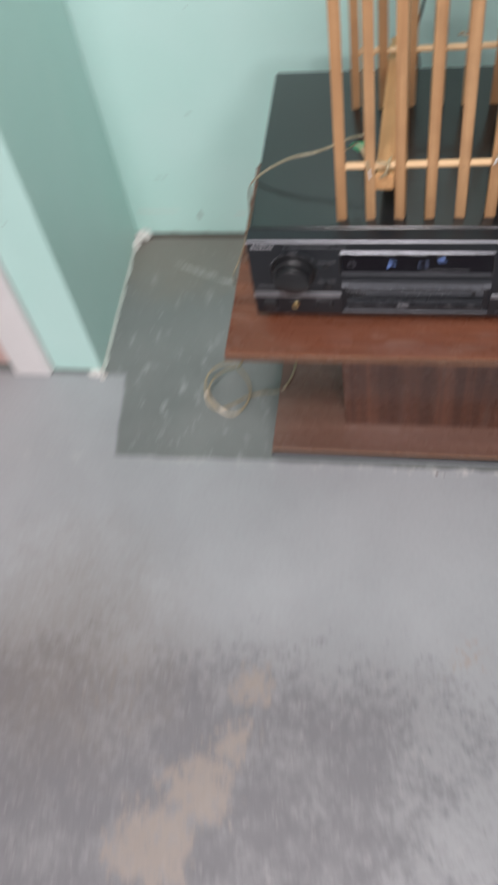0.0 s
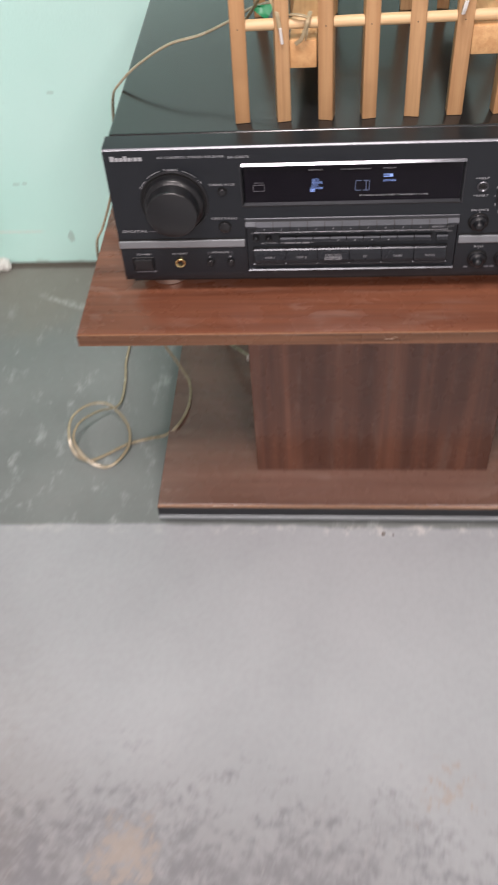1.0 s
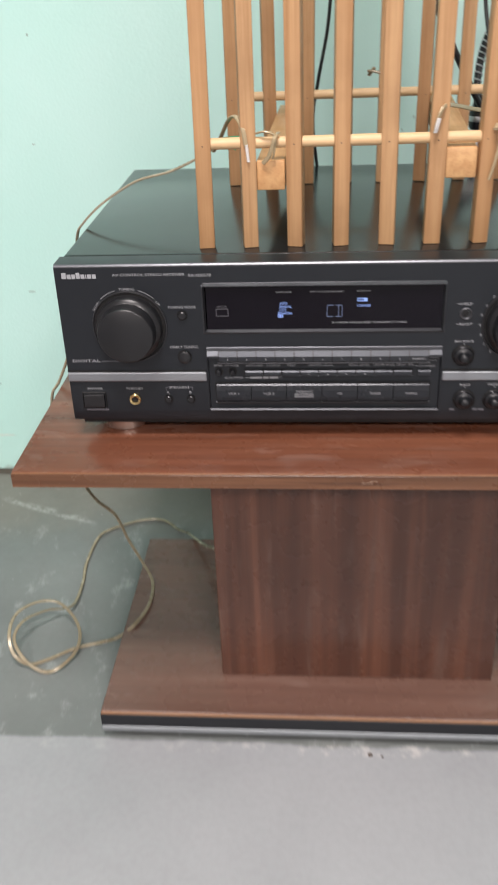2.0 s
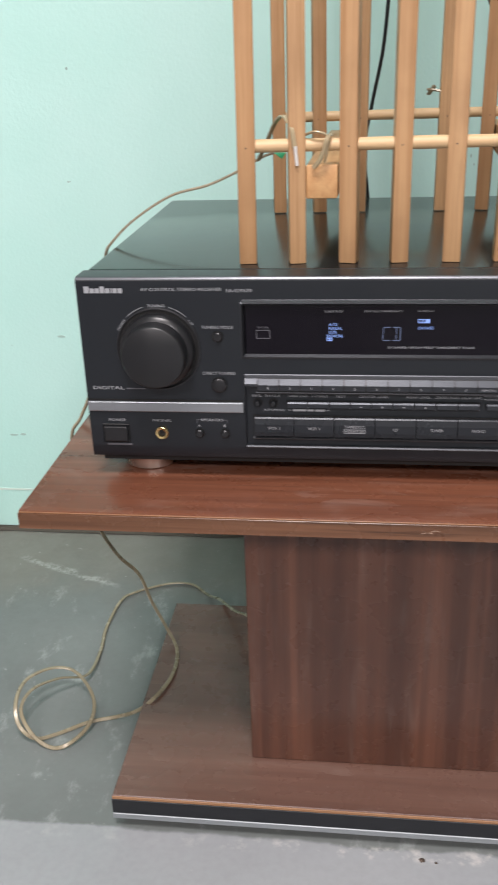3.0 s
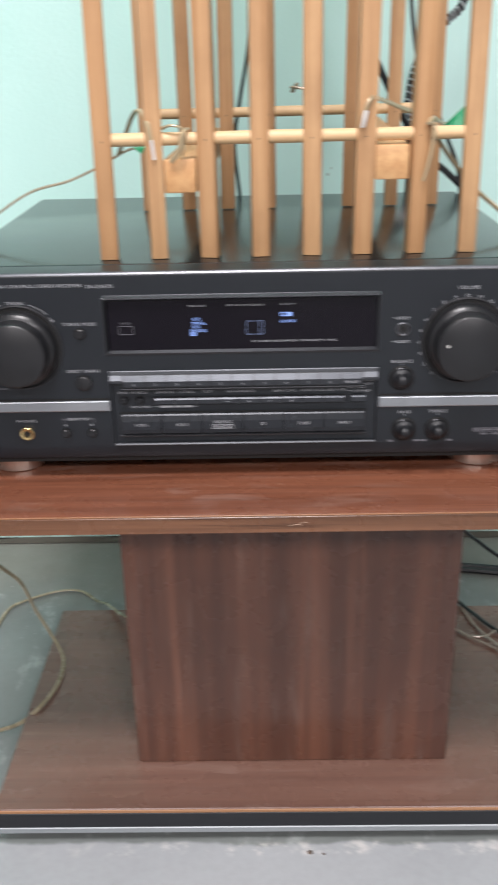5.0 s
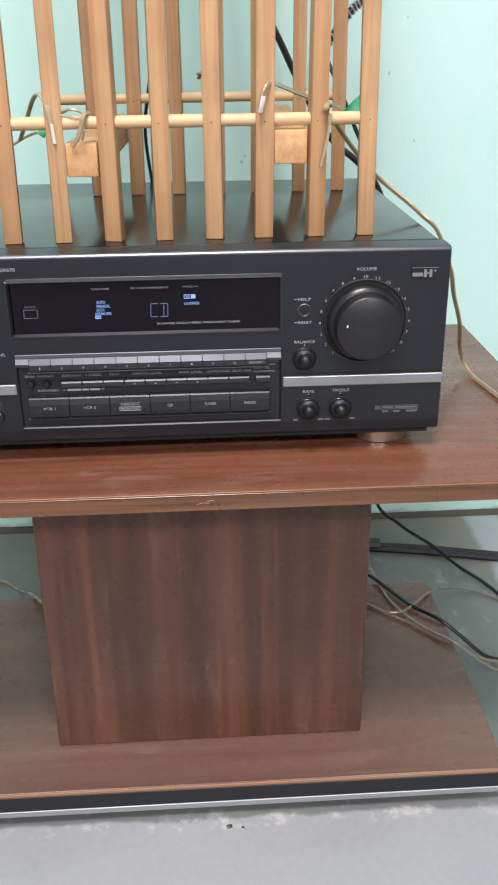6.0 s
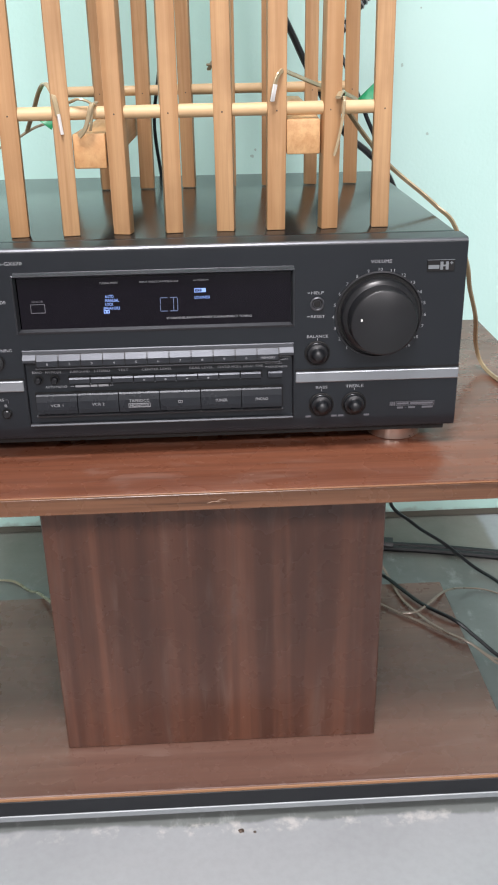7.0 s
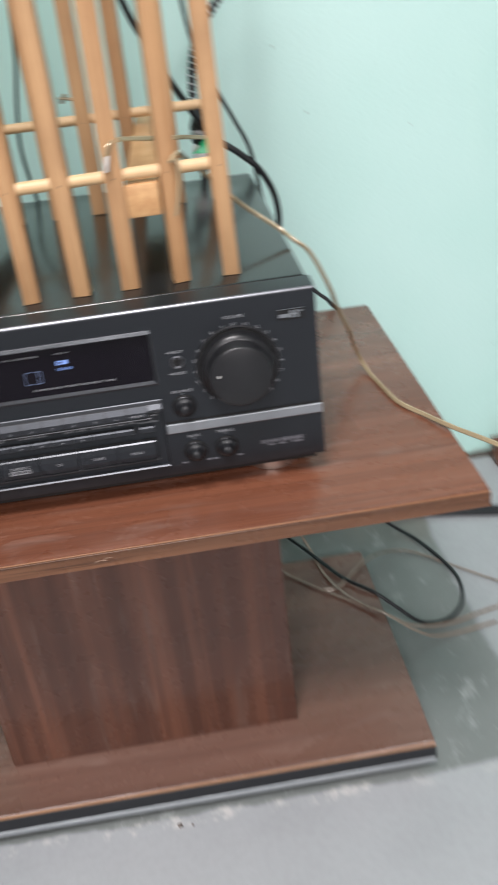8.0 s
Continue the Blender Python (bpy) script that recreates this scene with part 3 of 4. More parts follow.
def frame_ring(x0, x1, z0, z1, w, y_out, y_in, mat, parent, name):
    """A bevelled rectangular frame that slopes inwards."""
    bm = bmesh.new()
    o = [bm.verts.new(c) for c in ((x0, y_out, z0), (x1, y_out, z0), (x1, y_out, z1), (x0, y_out, z1))]
    m = [bm.verts.new(c) for c in ((x0 + w * 0.5, y_out - 0.0006, z0 + w * 0.5), (x1 - w * 0.5, y_out - 0.0006, z0 + w * 0.5), (x1 - w * 0.5, y_out - 0.0006, z1 - w * 0.5), (x0 + w * 0.5, y_out - 0.0006, z1 - w * 0.5))]
    q = [bm.verts.new(c) for c in ((x0 + w, y_in, z0 + w), (x1 - w, y_in, z0 + w), (x1 - w, y_in, z1 - w), (x0 + w, y_in, z1 - w))]
    for a, b in ((o, m), (m, q)):
        for i in range(4):
            j = (i + 1) % 4
            bm.faces.new((a[i], a[j], b[j], b[i]))
    bmesh.ops.recalc_face_normals(bm, faces=bm.faces[:])
    return part(name, bm, mat, parent)


def receiver():
    r = thing("stereo_receiver", (0, 0.16, TOP), "black stereo receiver with lit display on the low table", "receiver")
    # sheet metal cover and its flange seam
    part("cover", box(-0.2135, 0.2135, 0.0245, 0.343, 0.3665, 0.5050, 0.003, 3), COVER, r, "satin black sheet metal cover", True)
    # front panel: full-width slab with openings for the display and the keys
    bm = bmesh.new()
    dx0, dx1, dz0, dz1 = -0.0965, 0.0953, 0.4458, 0.4873
    cz0, cz1 = 0.3768, 0.4338
    depth = 0.0225
    rows = [(depth, 0.3655), (0.004, 0.3655), (0.0012, 0.3668), (0.0, 0.3705), (0.0, cz0), (0.0, cz1), (0.0, dz0), (0.0, dz1), (0.0, 0.5018)]
    for i in range(1, 7):
        a = math.pi / 2 * i / 6
        rows.append((0.0032 - 0.0032 * math.cos(a), 0.5018 + 0.0032 * math.sin(a)))
    rows.append((depth, 0.505))
    grid = [[bm.verts.new((x, yy, zz)) for x in (-0.215, dx0, dx1, 0.215)] for yy, zz in rows]
    for i in range(len(rows) - 1):
        for c in range(3):
            if c == 1 and rows[i] in ((0.0, cz0), (0.0, dz0)):
                continue
            bm.faces.new((grid[i][c], grid[i][c + 1], grid[i + 1][c + 1], grid[i + 1][c]))
    bm.faces.new([row[0] for row in grid])
    bm.faces.new([row[3] for row in grid])
    bmesh.ops.recalc_face_normals(bm, faces=bm.faces[:])
    part("front_panel", bm, PANEL, r, "charcoal front panel", True)
    part("side_cheek", box(-0.2085, 0.2085, 0.006, 0.03, 0.3615, 0.3656), HOLE, r)
    # feet
    for fx in (-0.178, 0.177):
        for fy in (0.0365, 0.27):
            part("foot", spun([(0.019, TOP + 0.0003), (0.0208, TOP + 0.0008), (0.0214, TOP + 0.011), (0.0195, TOP + 0.0135), (0.018, TOP + 0.019)], fx, fy), COPPER, r, "champagne metal foot", True)
    # silver band
    part("silver_band", box(-0.2152, -0.0975, -0.0014, 0.004, 0.4038, 0.4119, 0.0008, 2), SILVER, r, "brushed silver band")
    part("silver_band", box(0.0963, 0.2152, -0.0014, 0.004, 0.4036, 0.4117, 0.0008, 2), SILVER, r, "brushed silver band")
    for gx0, gx1 in ((-0.2151, -0.0975), (0.0963, 0.2151)):
        part("band_groove", box(gx0, gx1, -0.0004, 0.002, 0.4121, 0.4136), HOLE, r)
    # pale metal strip standing in for the highlight along the top edge
    arc = [(0.0034 - 0.0037 * math.cos(radians(a)), 0.5016 + 0.0037 * math.sin(radians(a))) for a in (28, 38, 48, 58, 68)]
    moulding(-0.2148, 0.2148, arc + [(0.0030, 0.5030)], EDGE_LINE, r, "top_edge", "pale metal line set in as the top edge highlight")
    # display
    frame_ring(dx0 - 0.0016, dx1 + 0.0004, dz0, dz1, 0.0028, -0.0004, 0.0024, FRAME_GREY, r, "display_frame")
    # wedge added above the display, tilted to mirror the near lamp as a glint
    bm = bmesh.new()
    lip = [(0.0002, 0.4890), (-0.0004, 0.4887), (-0.00244, 0.48702), (-0.00230, 0.4865), (0.0002, 0.4864)]
    ends = [[bm.verts.new((x, yy, zz)) for yy, zz in lip] for x in (dx0 + 0.0003, dx1 - 0.0003)]
    for i in range(5):
        j = (i + 1) % 5
        bm.faces.new((ends[0][i], ends[1][i], ends[1][j], ends[0][j]))
    bm.faces.new(ends[0])
    bm.faces.new(ends[1])
    bmesh.ops.recalc_face_normals(bm, faces=bm.faces[:])
    part("display_lip", bm, GLINT, r, "polished lip above the display")
    g = part("display_window", box(dx0 + 0.002, dx1 - 0.002, 0.0022, 0.004, dz0 + 0.002, dz1 - 0.002), GLASS_BLACK, r, "smoked display window with blue readout")
    y = 0.0018
    for text, x0, x1, z in (("AUTO", -0.0355, -0.0295, 0.4705), ("MANUAL", -0.0355, -0.0260, 0.4677), ("LOCK", -0.0355, -0.0300, 0.4650)):
        letters(text, x0, x1, z, 0.0022, g, BLUE, y, "readout")
    letters("SPEAKERS", -0.0370, -0.0255, 0.4622, 0.0020, g, BLUE, y, "readout")
    bars([(-0.0370, -0.0330, 0.4586, 0.4591), (-0.0370, -0.0330, 0.4604, 0.4609), (-0.0370, -0.0365, 0.4591, 0.4604), (-0.0335, -0.0330, 0.4591, 0.4604), (-0.0355, -0.0345, 0.4592, 0.4603)], y, g, BLUE, "readout_box")
    # two segment characters: C and D
    s = 0.0005
    bars([(0.0026, 0.0074, 0.4683, 0.4688), (0.0022, 0.0027, 0.4640, 0.4680), (0.0020, 0.0025, 0.4594, 0.4634), (0.0024, 0.0072, 0.4588, 0.4593)], y, g, BLUE_DIM, "readout_character")
    bars([(0.0092, 0.0142, 0.4683, 0.4688), (0.0141, 0.0146, 0.4640, 0.4680), (0.0140, 0.0145, 0.4594, 0.4634), (0.0090, 0.0140, 0.4588, 0.4593), (0.0113, 0.0118, 0.4640, 0.4680), (0.0112, 0.0117, 0.4594, 0.4634)], y, g, BLUE_DIM, "readout_character")
    bars([(0.0262, 0.0312, 0.4717, 0.4721), (0.0262, 0.0312, 0.4741, 0.4745), (0.0262, 0.0266, 0.4721, 0.4741), (0.0312, 0.0342, 0.4717, 0.4745)], y, g, BLUE, "readout_box")
    letters("VCR", 0.0271, 0.0306, 0.4731, 0.0016, g, BLUE, y, "readout")
    letters("LOUDNESS", 0.0262, 0.0368, 0.4682, 0.0019, g, BLUE, y, "readout")
    letters("TUNING MODE", -0.0385, -0.0260, 0.4800, 0.0014, g, PRINT, y)
    letters("INPUT SELECTOR/FREQUENCY", -0.0110, 0.0155, 0.4800, 0.0014, g, PRINT, y)
    letters("VIDEO", 0.0285, 0.0335, 0.4803, 0.0014, g, PRINT, y)
    bars([(0.0255, 0.0280, 0.4801, 0.4804), (0.0340, 0.0365, 0.4801, 0.4804)], y, g, PRINT)
    letters("30 CHANNEL RANDOM PRESET TUNING/DIRECT TUNING", 0.0060, 0.0655, 0.4540, 0.0015, g, PRINT, y)
    letters("SENSOR", -0.0860, -0.0780, 0.4683, 0.0014, g, PRINT_DIM, y)
    bars([(-0.0870, -0.0770, 0.4600, 0.4604), (-0.0870, -0.0770, 0.4660, 0.4664), (-0.0870, -0.0866, 0.4604, 0.4660), (-0.0774, -0.0770, 0.4604, 0.4660)], y, g, PRINT_DIM, "sensor_frame")
    # key section, set into the panel below the display
    k = part("key_plate", box(dx0 + 0.0006, dx1 - 0.0006, 0.0012, 0.013, cz0 + 0.0006, cz1 - 0.0006), PANEL, r)
    frame_ring(dx0, dx1, cz0, cz1, 0.0013, -0.0003, 0.0012, PRESET, r, "key_frame")
    moulding(dx0 + 0.0006, dx1 - 0.0006, [(0.0012, 0.4340), (-0.0006, 0.4341), (-0.0011, 0.4336), (-0.0018, 0.4312), (-0.0046, 0.4280), (-0.0048, 0.4262), (-0.0020, 0.4248), (0.0012, 0.4246)], GUNMETAL, r, "key_lip", "gunmetal lip above the preset keys")
    moulding(-0.0868, 0.0846, [(0.0010, 0.4318), (-0.0020, 0.4315), (-0.0049, 0.4280), (-0.0050, 0.4226), (0.0010, 0.4224)], HOLE, r, "preset_slot")
    moulding(-0.0872, 0.0850, [(0.0010, 0.4223), (-0.0046, 0.4223), (-0.0054, 0.4217), (-0.0052, 0.4211), (0.0010, 0.4206)], FRAME_GREY, r, "slot_line")
    step = (0.0842 + 0.0864) / 11
    for i in range(11):
        a = -0.0864 + i * step
        key = moulding(a + 0.0004, a + step - 0.0004, [(0.0, 0.4314), (-0.0024, 0.4312), (-0.0054, 0.4274), (-0.0057, 0.4234), (-0.0050, 0.4229), (0.0, 0.4229)], PRESET, r, "preset_key")
        word = "1234567890"[i] if i < 10 else "MEMORY"
        half = 0.0052 if i == 10 else 0.0003 if i == 0 else 0.0007
        letters(word, a + step / 2 - half, a + step / 2 + half, 0.4253, 0.0017, key, PRINT, -0.0060)
    letters("MANUAL", 0.0862, 0.0928, 0.4240, 0.0013, r, PRINT, -0.0002)
    letters("AUTO", 0.0866, 0.0912, 0.4216, 0.0013, r, PRINT, -0.0002)
    bars([(0.0850, 0.0860, 0.4238, 0.4241), (0.0854, 0.0864, 0.4214, 0.4217)], -0.0002, r, PRINT)
    y = 0.0008
    for text, x0, x1 in (("SURROUND", -0.0645, -0.0505), ("3 STEREO", -0.0475, -0.0360), ("TEST", -0.0305, -0.0230), ("CENTER LEVEL", -0.0135, 0.0080), ("REAR LEVEL", 0.0205, 0.0375), ("CENTER MODE", 0.0405, 0.0575), ("DELAY TIME", 0.0590, 0.0730)):
        letters(text, x0, x1, 0.4172, 0.0018, r, PRINT, y)
    letters("BAND", -0.0910, -0.0840, 0.4172, 0.0018, r, PRINT, y)
    letters("FM MODE", -0.0818, -0.0705, 0.4172, 0.0018, r, PRINT, y)
    letters("AUTO/MONO", -0.0828, -0.0675, 0.4060, 0.0017, r, PRINT, y)
    bars([(-0.0650, -0.0625, 0.4058, 0.4062), (-0.0370, -0.0345, 0.4058, 0.4062), (-0.0615, -0.0515, 0.4052, 0.4068), (-0.0507, -0.0460, 0.4052, 0.4068), (-0.0450, -0.0380, 0.4052, 0.4068)], y, r, PRINT)
    letters("MUTING", 0.0765, 0.0865, 0.4186, 0.0015, r, PRINT, y)
    letters("LOUDNESS", 0.0770, 0.0905, 0.4160, 0.0015, r, PRINT, y)
    bars([(0.0745, 0.0760, 0.4184, 0.4188), (0.0748, 0.0763, 0.4158, 0.4162)], y, r, PRINT)
    for bx in (-0.0872, -0.0756):
        part("mode_button", lathe([(0, -0.0028), (0.0017, -0.0028), (0.0024, -0.0020), (0.0026, 0.0012)], bx, 0.4116, 20), KNOB_GLOSS, r, smooth=True)
        part("button_recess", lathe([(0.0036, 0.0011), (0.0036, 0.0007), (0.0027, 0.0007)], bx, 0.4116, 24), HOLE, r)
    # flat black sheet on the plate gives the shade round the level keys
    part("slot_shadow", box(-0.0660, 0.0724, 0.0004, 0.0013, 0.4084, 0.4136), HOLE, r, "black sheet as slot shade behind the level keys")
    step = (0.0718 + 0.0654) / 9
    low_key = [(0.0012, 0.4132), (-0.0014, 0.4133), (-0.0024, 0.4122), (-0.0027, 0.4092), (-0.0022, 0.4087), (0.0012, 0.4087)]
    for i in range(9):
        a = -0.0654 + i * step
        key = moulding(a + 0.0004, a + step - 0.0004, low_key, PRESET, r, "level_key")
        part("key_nib", box(a + step - 0.0006, a + step + 0.0002, -0.0016, 0.0012, 0.4076, 0.4086, 0.0002, 1), FRAME_GREY, key)
        if i in (3, 4, 5, 6):
            c = a + step / 2
            sign = [(c - 0.0008, c + 0.0008, 0.4103, 0.4107)]
            if i in (4, 6):
                sign.append((c - 0.0002, c + 0.0002, 0.4098, 0.4112))
            bars(sign, -0.0031, key, PRINT)
    moulding(0.0766, 0.0866, low_key, PRESET, r, "level_key")
    # same black sheet for the shade round the selector keys
    part("slot_shadow", box(-0.0908, 0.0874, 0.0004, 0.0013, 0.3858, 0.4020), HOLE, r, "black sheet as slot shade behind the selector keys")
    moulding(-0.0906, 0.0872, [(0.0010, 0.3857), (-0.0022, 0.3857), (-0.0032, 0.3850), (-0.0030, 0.3843), (0.0010, 0.3838)], FRAME_GREY, r, "slot_line")
    moulding(dx0 + 0.0008, dx1 - 0.0008, [(0.0008, 0.3783), (-0.0014, 0.3782), (-0.0024, 0.3774), (-0.0022, 0.3766), (0.0004, 0.3762)], FRAME_GREY, r, "slot_line")
    step = (0.0865 + 0.0898) / 6
    for i, word in enumerate(("VCR 1", "VCR 2", "TAPE/DCC", "CD", "TUNER", "PHONO")):
        a = -0.0898 + i * step
        key = moulding(a + 0.0003, a + step - 0.0003, [(0.0012, 0.4010), (-0.0018, 0.4012), (-0.0028, 0.4003), (-0.0040, 0.3962), (-0.0045, 0.3905), (-0.0042, 0.3872), (-0.0034, 0.3866), (0.0012, 0.3866)], KEY, r, "selector_key")
        half = 0.0010 * len(word)
        c = a + step / 2
        letters(word, c - half * 0.9, c + half * 0.9, 0.3938 + (0.0018 if i == 2 else 0), 0.0021, key, PRINT, -0.0048)
        if i == 2:
            letters("MONITOR", c - 0.0068, c + 0.0068, 0.3920, 0.0019, key, PRINT, -0.0048)
            bars([(c - 0.0078, c + 0.0078, 0.3905, 0.3908), (c - 0.0078, c + 0.0078, 0.3932, 0.3935), (c - 0.0078, c - 0.0075, 0.3908, 0.3932), (c + 0.0075, c + 0.0078, 0.3908, 0.3932)], -0.0048, key, PRINT)
    # tuning side
    knob(r, "tuning_knob", -0.158, 0.4525, 0.0270, 0.0228, 0.022, "large black tuning knob")
    for a0, a1 in ((-42, -17), (17, 42)):
        part("dial_line", lathe([(0.0322, -0.0006), (0.0326, -0.0006)], -0.158, 0.4525, 20, cut=radians(a0), turns=(a1 - a0) / 360), PRINT, r)
    letters("TUNING", -0.1640, -0.1515, 0.4846, 0.0021, r)
    letters("DOWN", -0.1885, -0.1795, 0.4705, 0.0019, r, PRINT, turn=54)
    letters("UP", -0.1355, -0.1313, 0.4722, 0.0019, r, PRINT, turn=-50)
    for i, (a, b) in enumerate(((-0.2090, -0.2054), (-0.2047, -0.2016), (-0.2009, -0.1980), (-0.1973, -0.1942), (-0.1935, -0.1904), (-0.1897, -0.1888), (-0.1881, -0.1850), (-0.1843, -0.1812))):
        bars([(a, b, 0.4938, 0.4986 if i in (0, 3) else 0.4972)], -0.0006, r, PRINT, "maker_mark")
    letters("AV CONTROL STEREO RECEIVER", -0.1680, -0.1100, 0.4964, 0.0022, r)
    letters("SA-GX670", -0.1070, -0.0890, 0.4955, 0.0024, r)
    letters("TUNING MODE", -0.1258, -0.1030, 0.4690, 0.0022, r)
    button(r, -0.1143, 0.4620, 0.0034)
    letters("DIRECT TUNING", -0.1262, -0.1030, 0.4345, 0.0022, r)
    button(r, -0.1147, 0.4255, 0.0052)
    letters("DIGITAL", -0.2095, -0.1860, 0.4225, 0.0026, r)
    bars([(-0.1845, -0.1700, 0.4216, 0.4224)], -0.0005, r, PRINT_DIM)
    letters("POWER", -0.2000, -0.1870, 0.3968, 0.0020, r)
    part("power_button", box(-0.2040, -0.1862, -0.0032, 0.001, 0.3800, 0.3922, 0.0008, 2), KNOB, r, "black rectangular power button")
    frame_ring(-0.2055, -0.1847, 0.3786, 0.3936, 0.0012, -0.0003, 0.0004, HOLE, r, "power_frame")
    bars([(-0.2030, -0.1840, 0.3762, 0.3776)], -0.0005, r, PRINT_DIM)
    letters("PHONES", -0.1665, -0.1525, 0.3968, 0.0020, r)
    j = part("phones_jack", lathe([(0.0050, -0.0003), (0.0050, -0.0020), (0.0044, -0.0026), (0.0029, -0.0022), (0.0027, 0.0003)], -0.1600, 0.3870, 32), GOLD, r, "gold ringed headphone jack", True)
    part("jack_hole", lathe([(0, -0.0006), (0.0029, -0.0006), (0.0029, 0.0004)], -0.1600, 0.3870, 24), HOLE, j)
    letters("SPEAKERS", -0.1300, -0.1130, 0.3978, 0.0020, r)
    letters("A", -0.1322, -0.1304, 0.3932, 0.0019, r)
    letters("B", -0.1130, -0.1112, 0.3932, 0.0019, r)
    bars([(-0.1330, -0.1306, 0.3976, 0.3979), (-0.1124, -0.1100, 0.3976, 0.3979), (-0.1330, -0.1327, 0.3950, 0.3976), (-0.1103, -0.1100, 0.3950, 0.3976)], -0.0005, r, PRINT_DIM)
    button(r, -0.1312, 0.3870, 0.0030)
    button(r, -0.1120, 0.3870, 0.0030)
    # volume side
    vx, vz = 0.1550, 0.4525
    v = knob(r, "volume_knob", vx, vz, 0.0272, 0.0232, 0.022, "large black volume knob")
    part("pointer", box(vx - 0.0163, vx - 0.0151, -0.0224, -0.0218, 0.4542, 0.4560), TIP, v, "white pointer mark")
    letters("VOLUME", 0.1480, 0.1625, 0.4903, 0.0024, r)
    for i in range(1, 20):
        a = radians((i - 10) * 15.2)
        cx, cz = vx + 0.0322 * math.sin(a), vz + 0.0322 * math.cos(a)
        half = 0.0003 if i == 1 else 0.0007 if i < 10 else 0.0014
        letters(str(i), cx - half, cx + half, cz, 0.0022, r)
    letters("HELP", 0.1070, 0.1160, 0.4695, 0.0020, r)
    letters("RESET", 0.1070, 0.1170, 0.4525, 0.0020, r)
    bars([(0.1045, 0.1062, 0.4693, 0.4697), (0.1045, 0.1062, 0.4523, 0.4527)], -0.0005, r, PRINT)
    part("help_socket", lathe([(0.0050, -0.0003), (0.0049, -0.0014), (0.0043, -0.0018), (0.0034, -0.0006)], 0.1114, 0.4616, 32), EDGE_LINE, r, smooth=True)
    button(r, 0.1114, 0.4616, 0.0026, HOLE, "help_button", 0.0012)
    for word, cx, cz, lz, half in (("BALANCE", 0.1120, 0.4255, 0.4380, 0.0075), ("BASS", 0.1155, 0.3860, 0.3995, 0.0042), ("TREBLE", 0.1395, 0.3860, 0.3998, 0.0065)):
        letters(word, cx - half, cx + half, lz, 0.0021, r)
        bars([(cx - 0.0002, cx + 0.0002, lz - 0.0030, lz - 0.0016)], -0.0005, r, PRINT)
        small_knob(r, word.lower() + "_knob", cx, cz)
        if cz < 0.4:
            bars([(cx - 0.0115, cx - 0.0075, 0.3762, 0.3776), (cx + 0.0075, cx + 0.0115, 0.3762, 0.3776)], -0.0005, r, PRINT_DIM)
    # badges, drawn as plain shapes
    bd = part("badge", box(0.1872, 0.2062, -0.0008, 0.0004, 0.4822, 0.4902, 0.0002, 1), HOLE, r, "small black badge with silver marks")
    bars([(0.1880, 0.1955, 0.4842, 0.4868), (0.1962, 0.1982, 0.4835, 0.4890), (0.1982, 0.2000, 0.4858, 0.4868), (0.2000, 0.2020, 0.4835, 0.4890), (0.2030, 0.2050, 0.4878, 0.4884), (0.2037, 0.2043, 0.4871, 0.4891), (0.1872, 0.2062, 0.4902, 0.4905)], -0.0012, bd, SILVER, "badge_mark")
    bars([(0.1660, 0.1668, 0.3832, 0.3862), (0.1672, 0.1684, 0.3832, 0.3862), (0.1688, 0.1700, 0.3832, 0.3862), (0.1706, 0.1990, 0.3831, 0.3834), (0.1706, 0.1990, 0.3860, 0.3863), (0.1706, 0.1709, 0.3834, 0.3860), (0.1987, 0.1990, 0.3834, 0.3860), (0.1716, 0.1800, 0.3840, 0.3854), (0.1812, 0.1980, 0.3840, 0.3854), (0.1715, 0.1760, 0.3808, 0.3822), (0.1775, 0.1785, 0.3814, 0.3816), (0.1800, 0.1850, 0.3808, 0.3822), (0.1900, 0.1980, 0.3808, 0.3822)], -0.0005, r, PRINT_DIM, "badge_mark")


receiver()


# ---- the slatted rack on the receiver ----
# the slats' unseen upper length is added to shade the wall behind
RACK_Z, SLAT_TALL = 0.5052, 0.62
FRONT = (-0.0955, -0.0600, -0.0230, 0.0135, 0.0500, 0.0865, 0.1243, 0.1613)
BACK = (-0.0905, -0.0535, -0.0165, 0.0215, 0.0598, 0.0970, 0.1355, 0.1735)


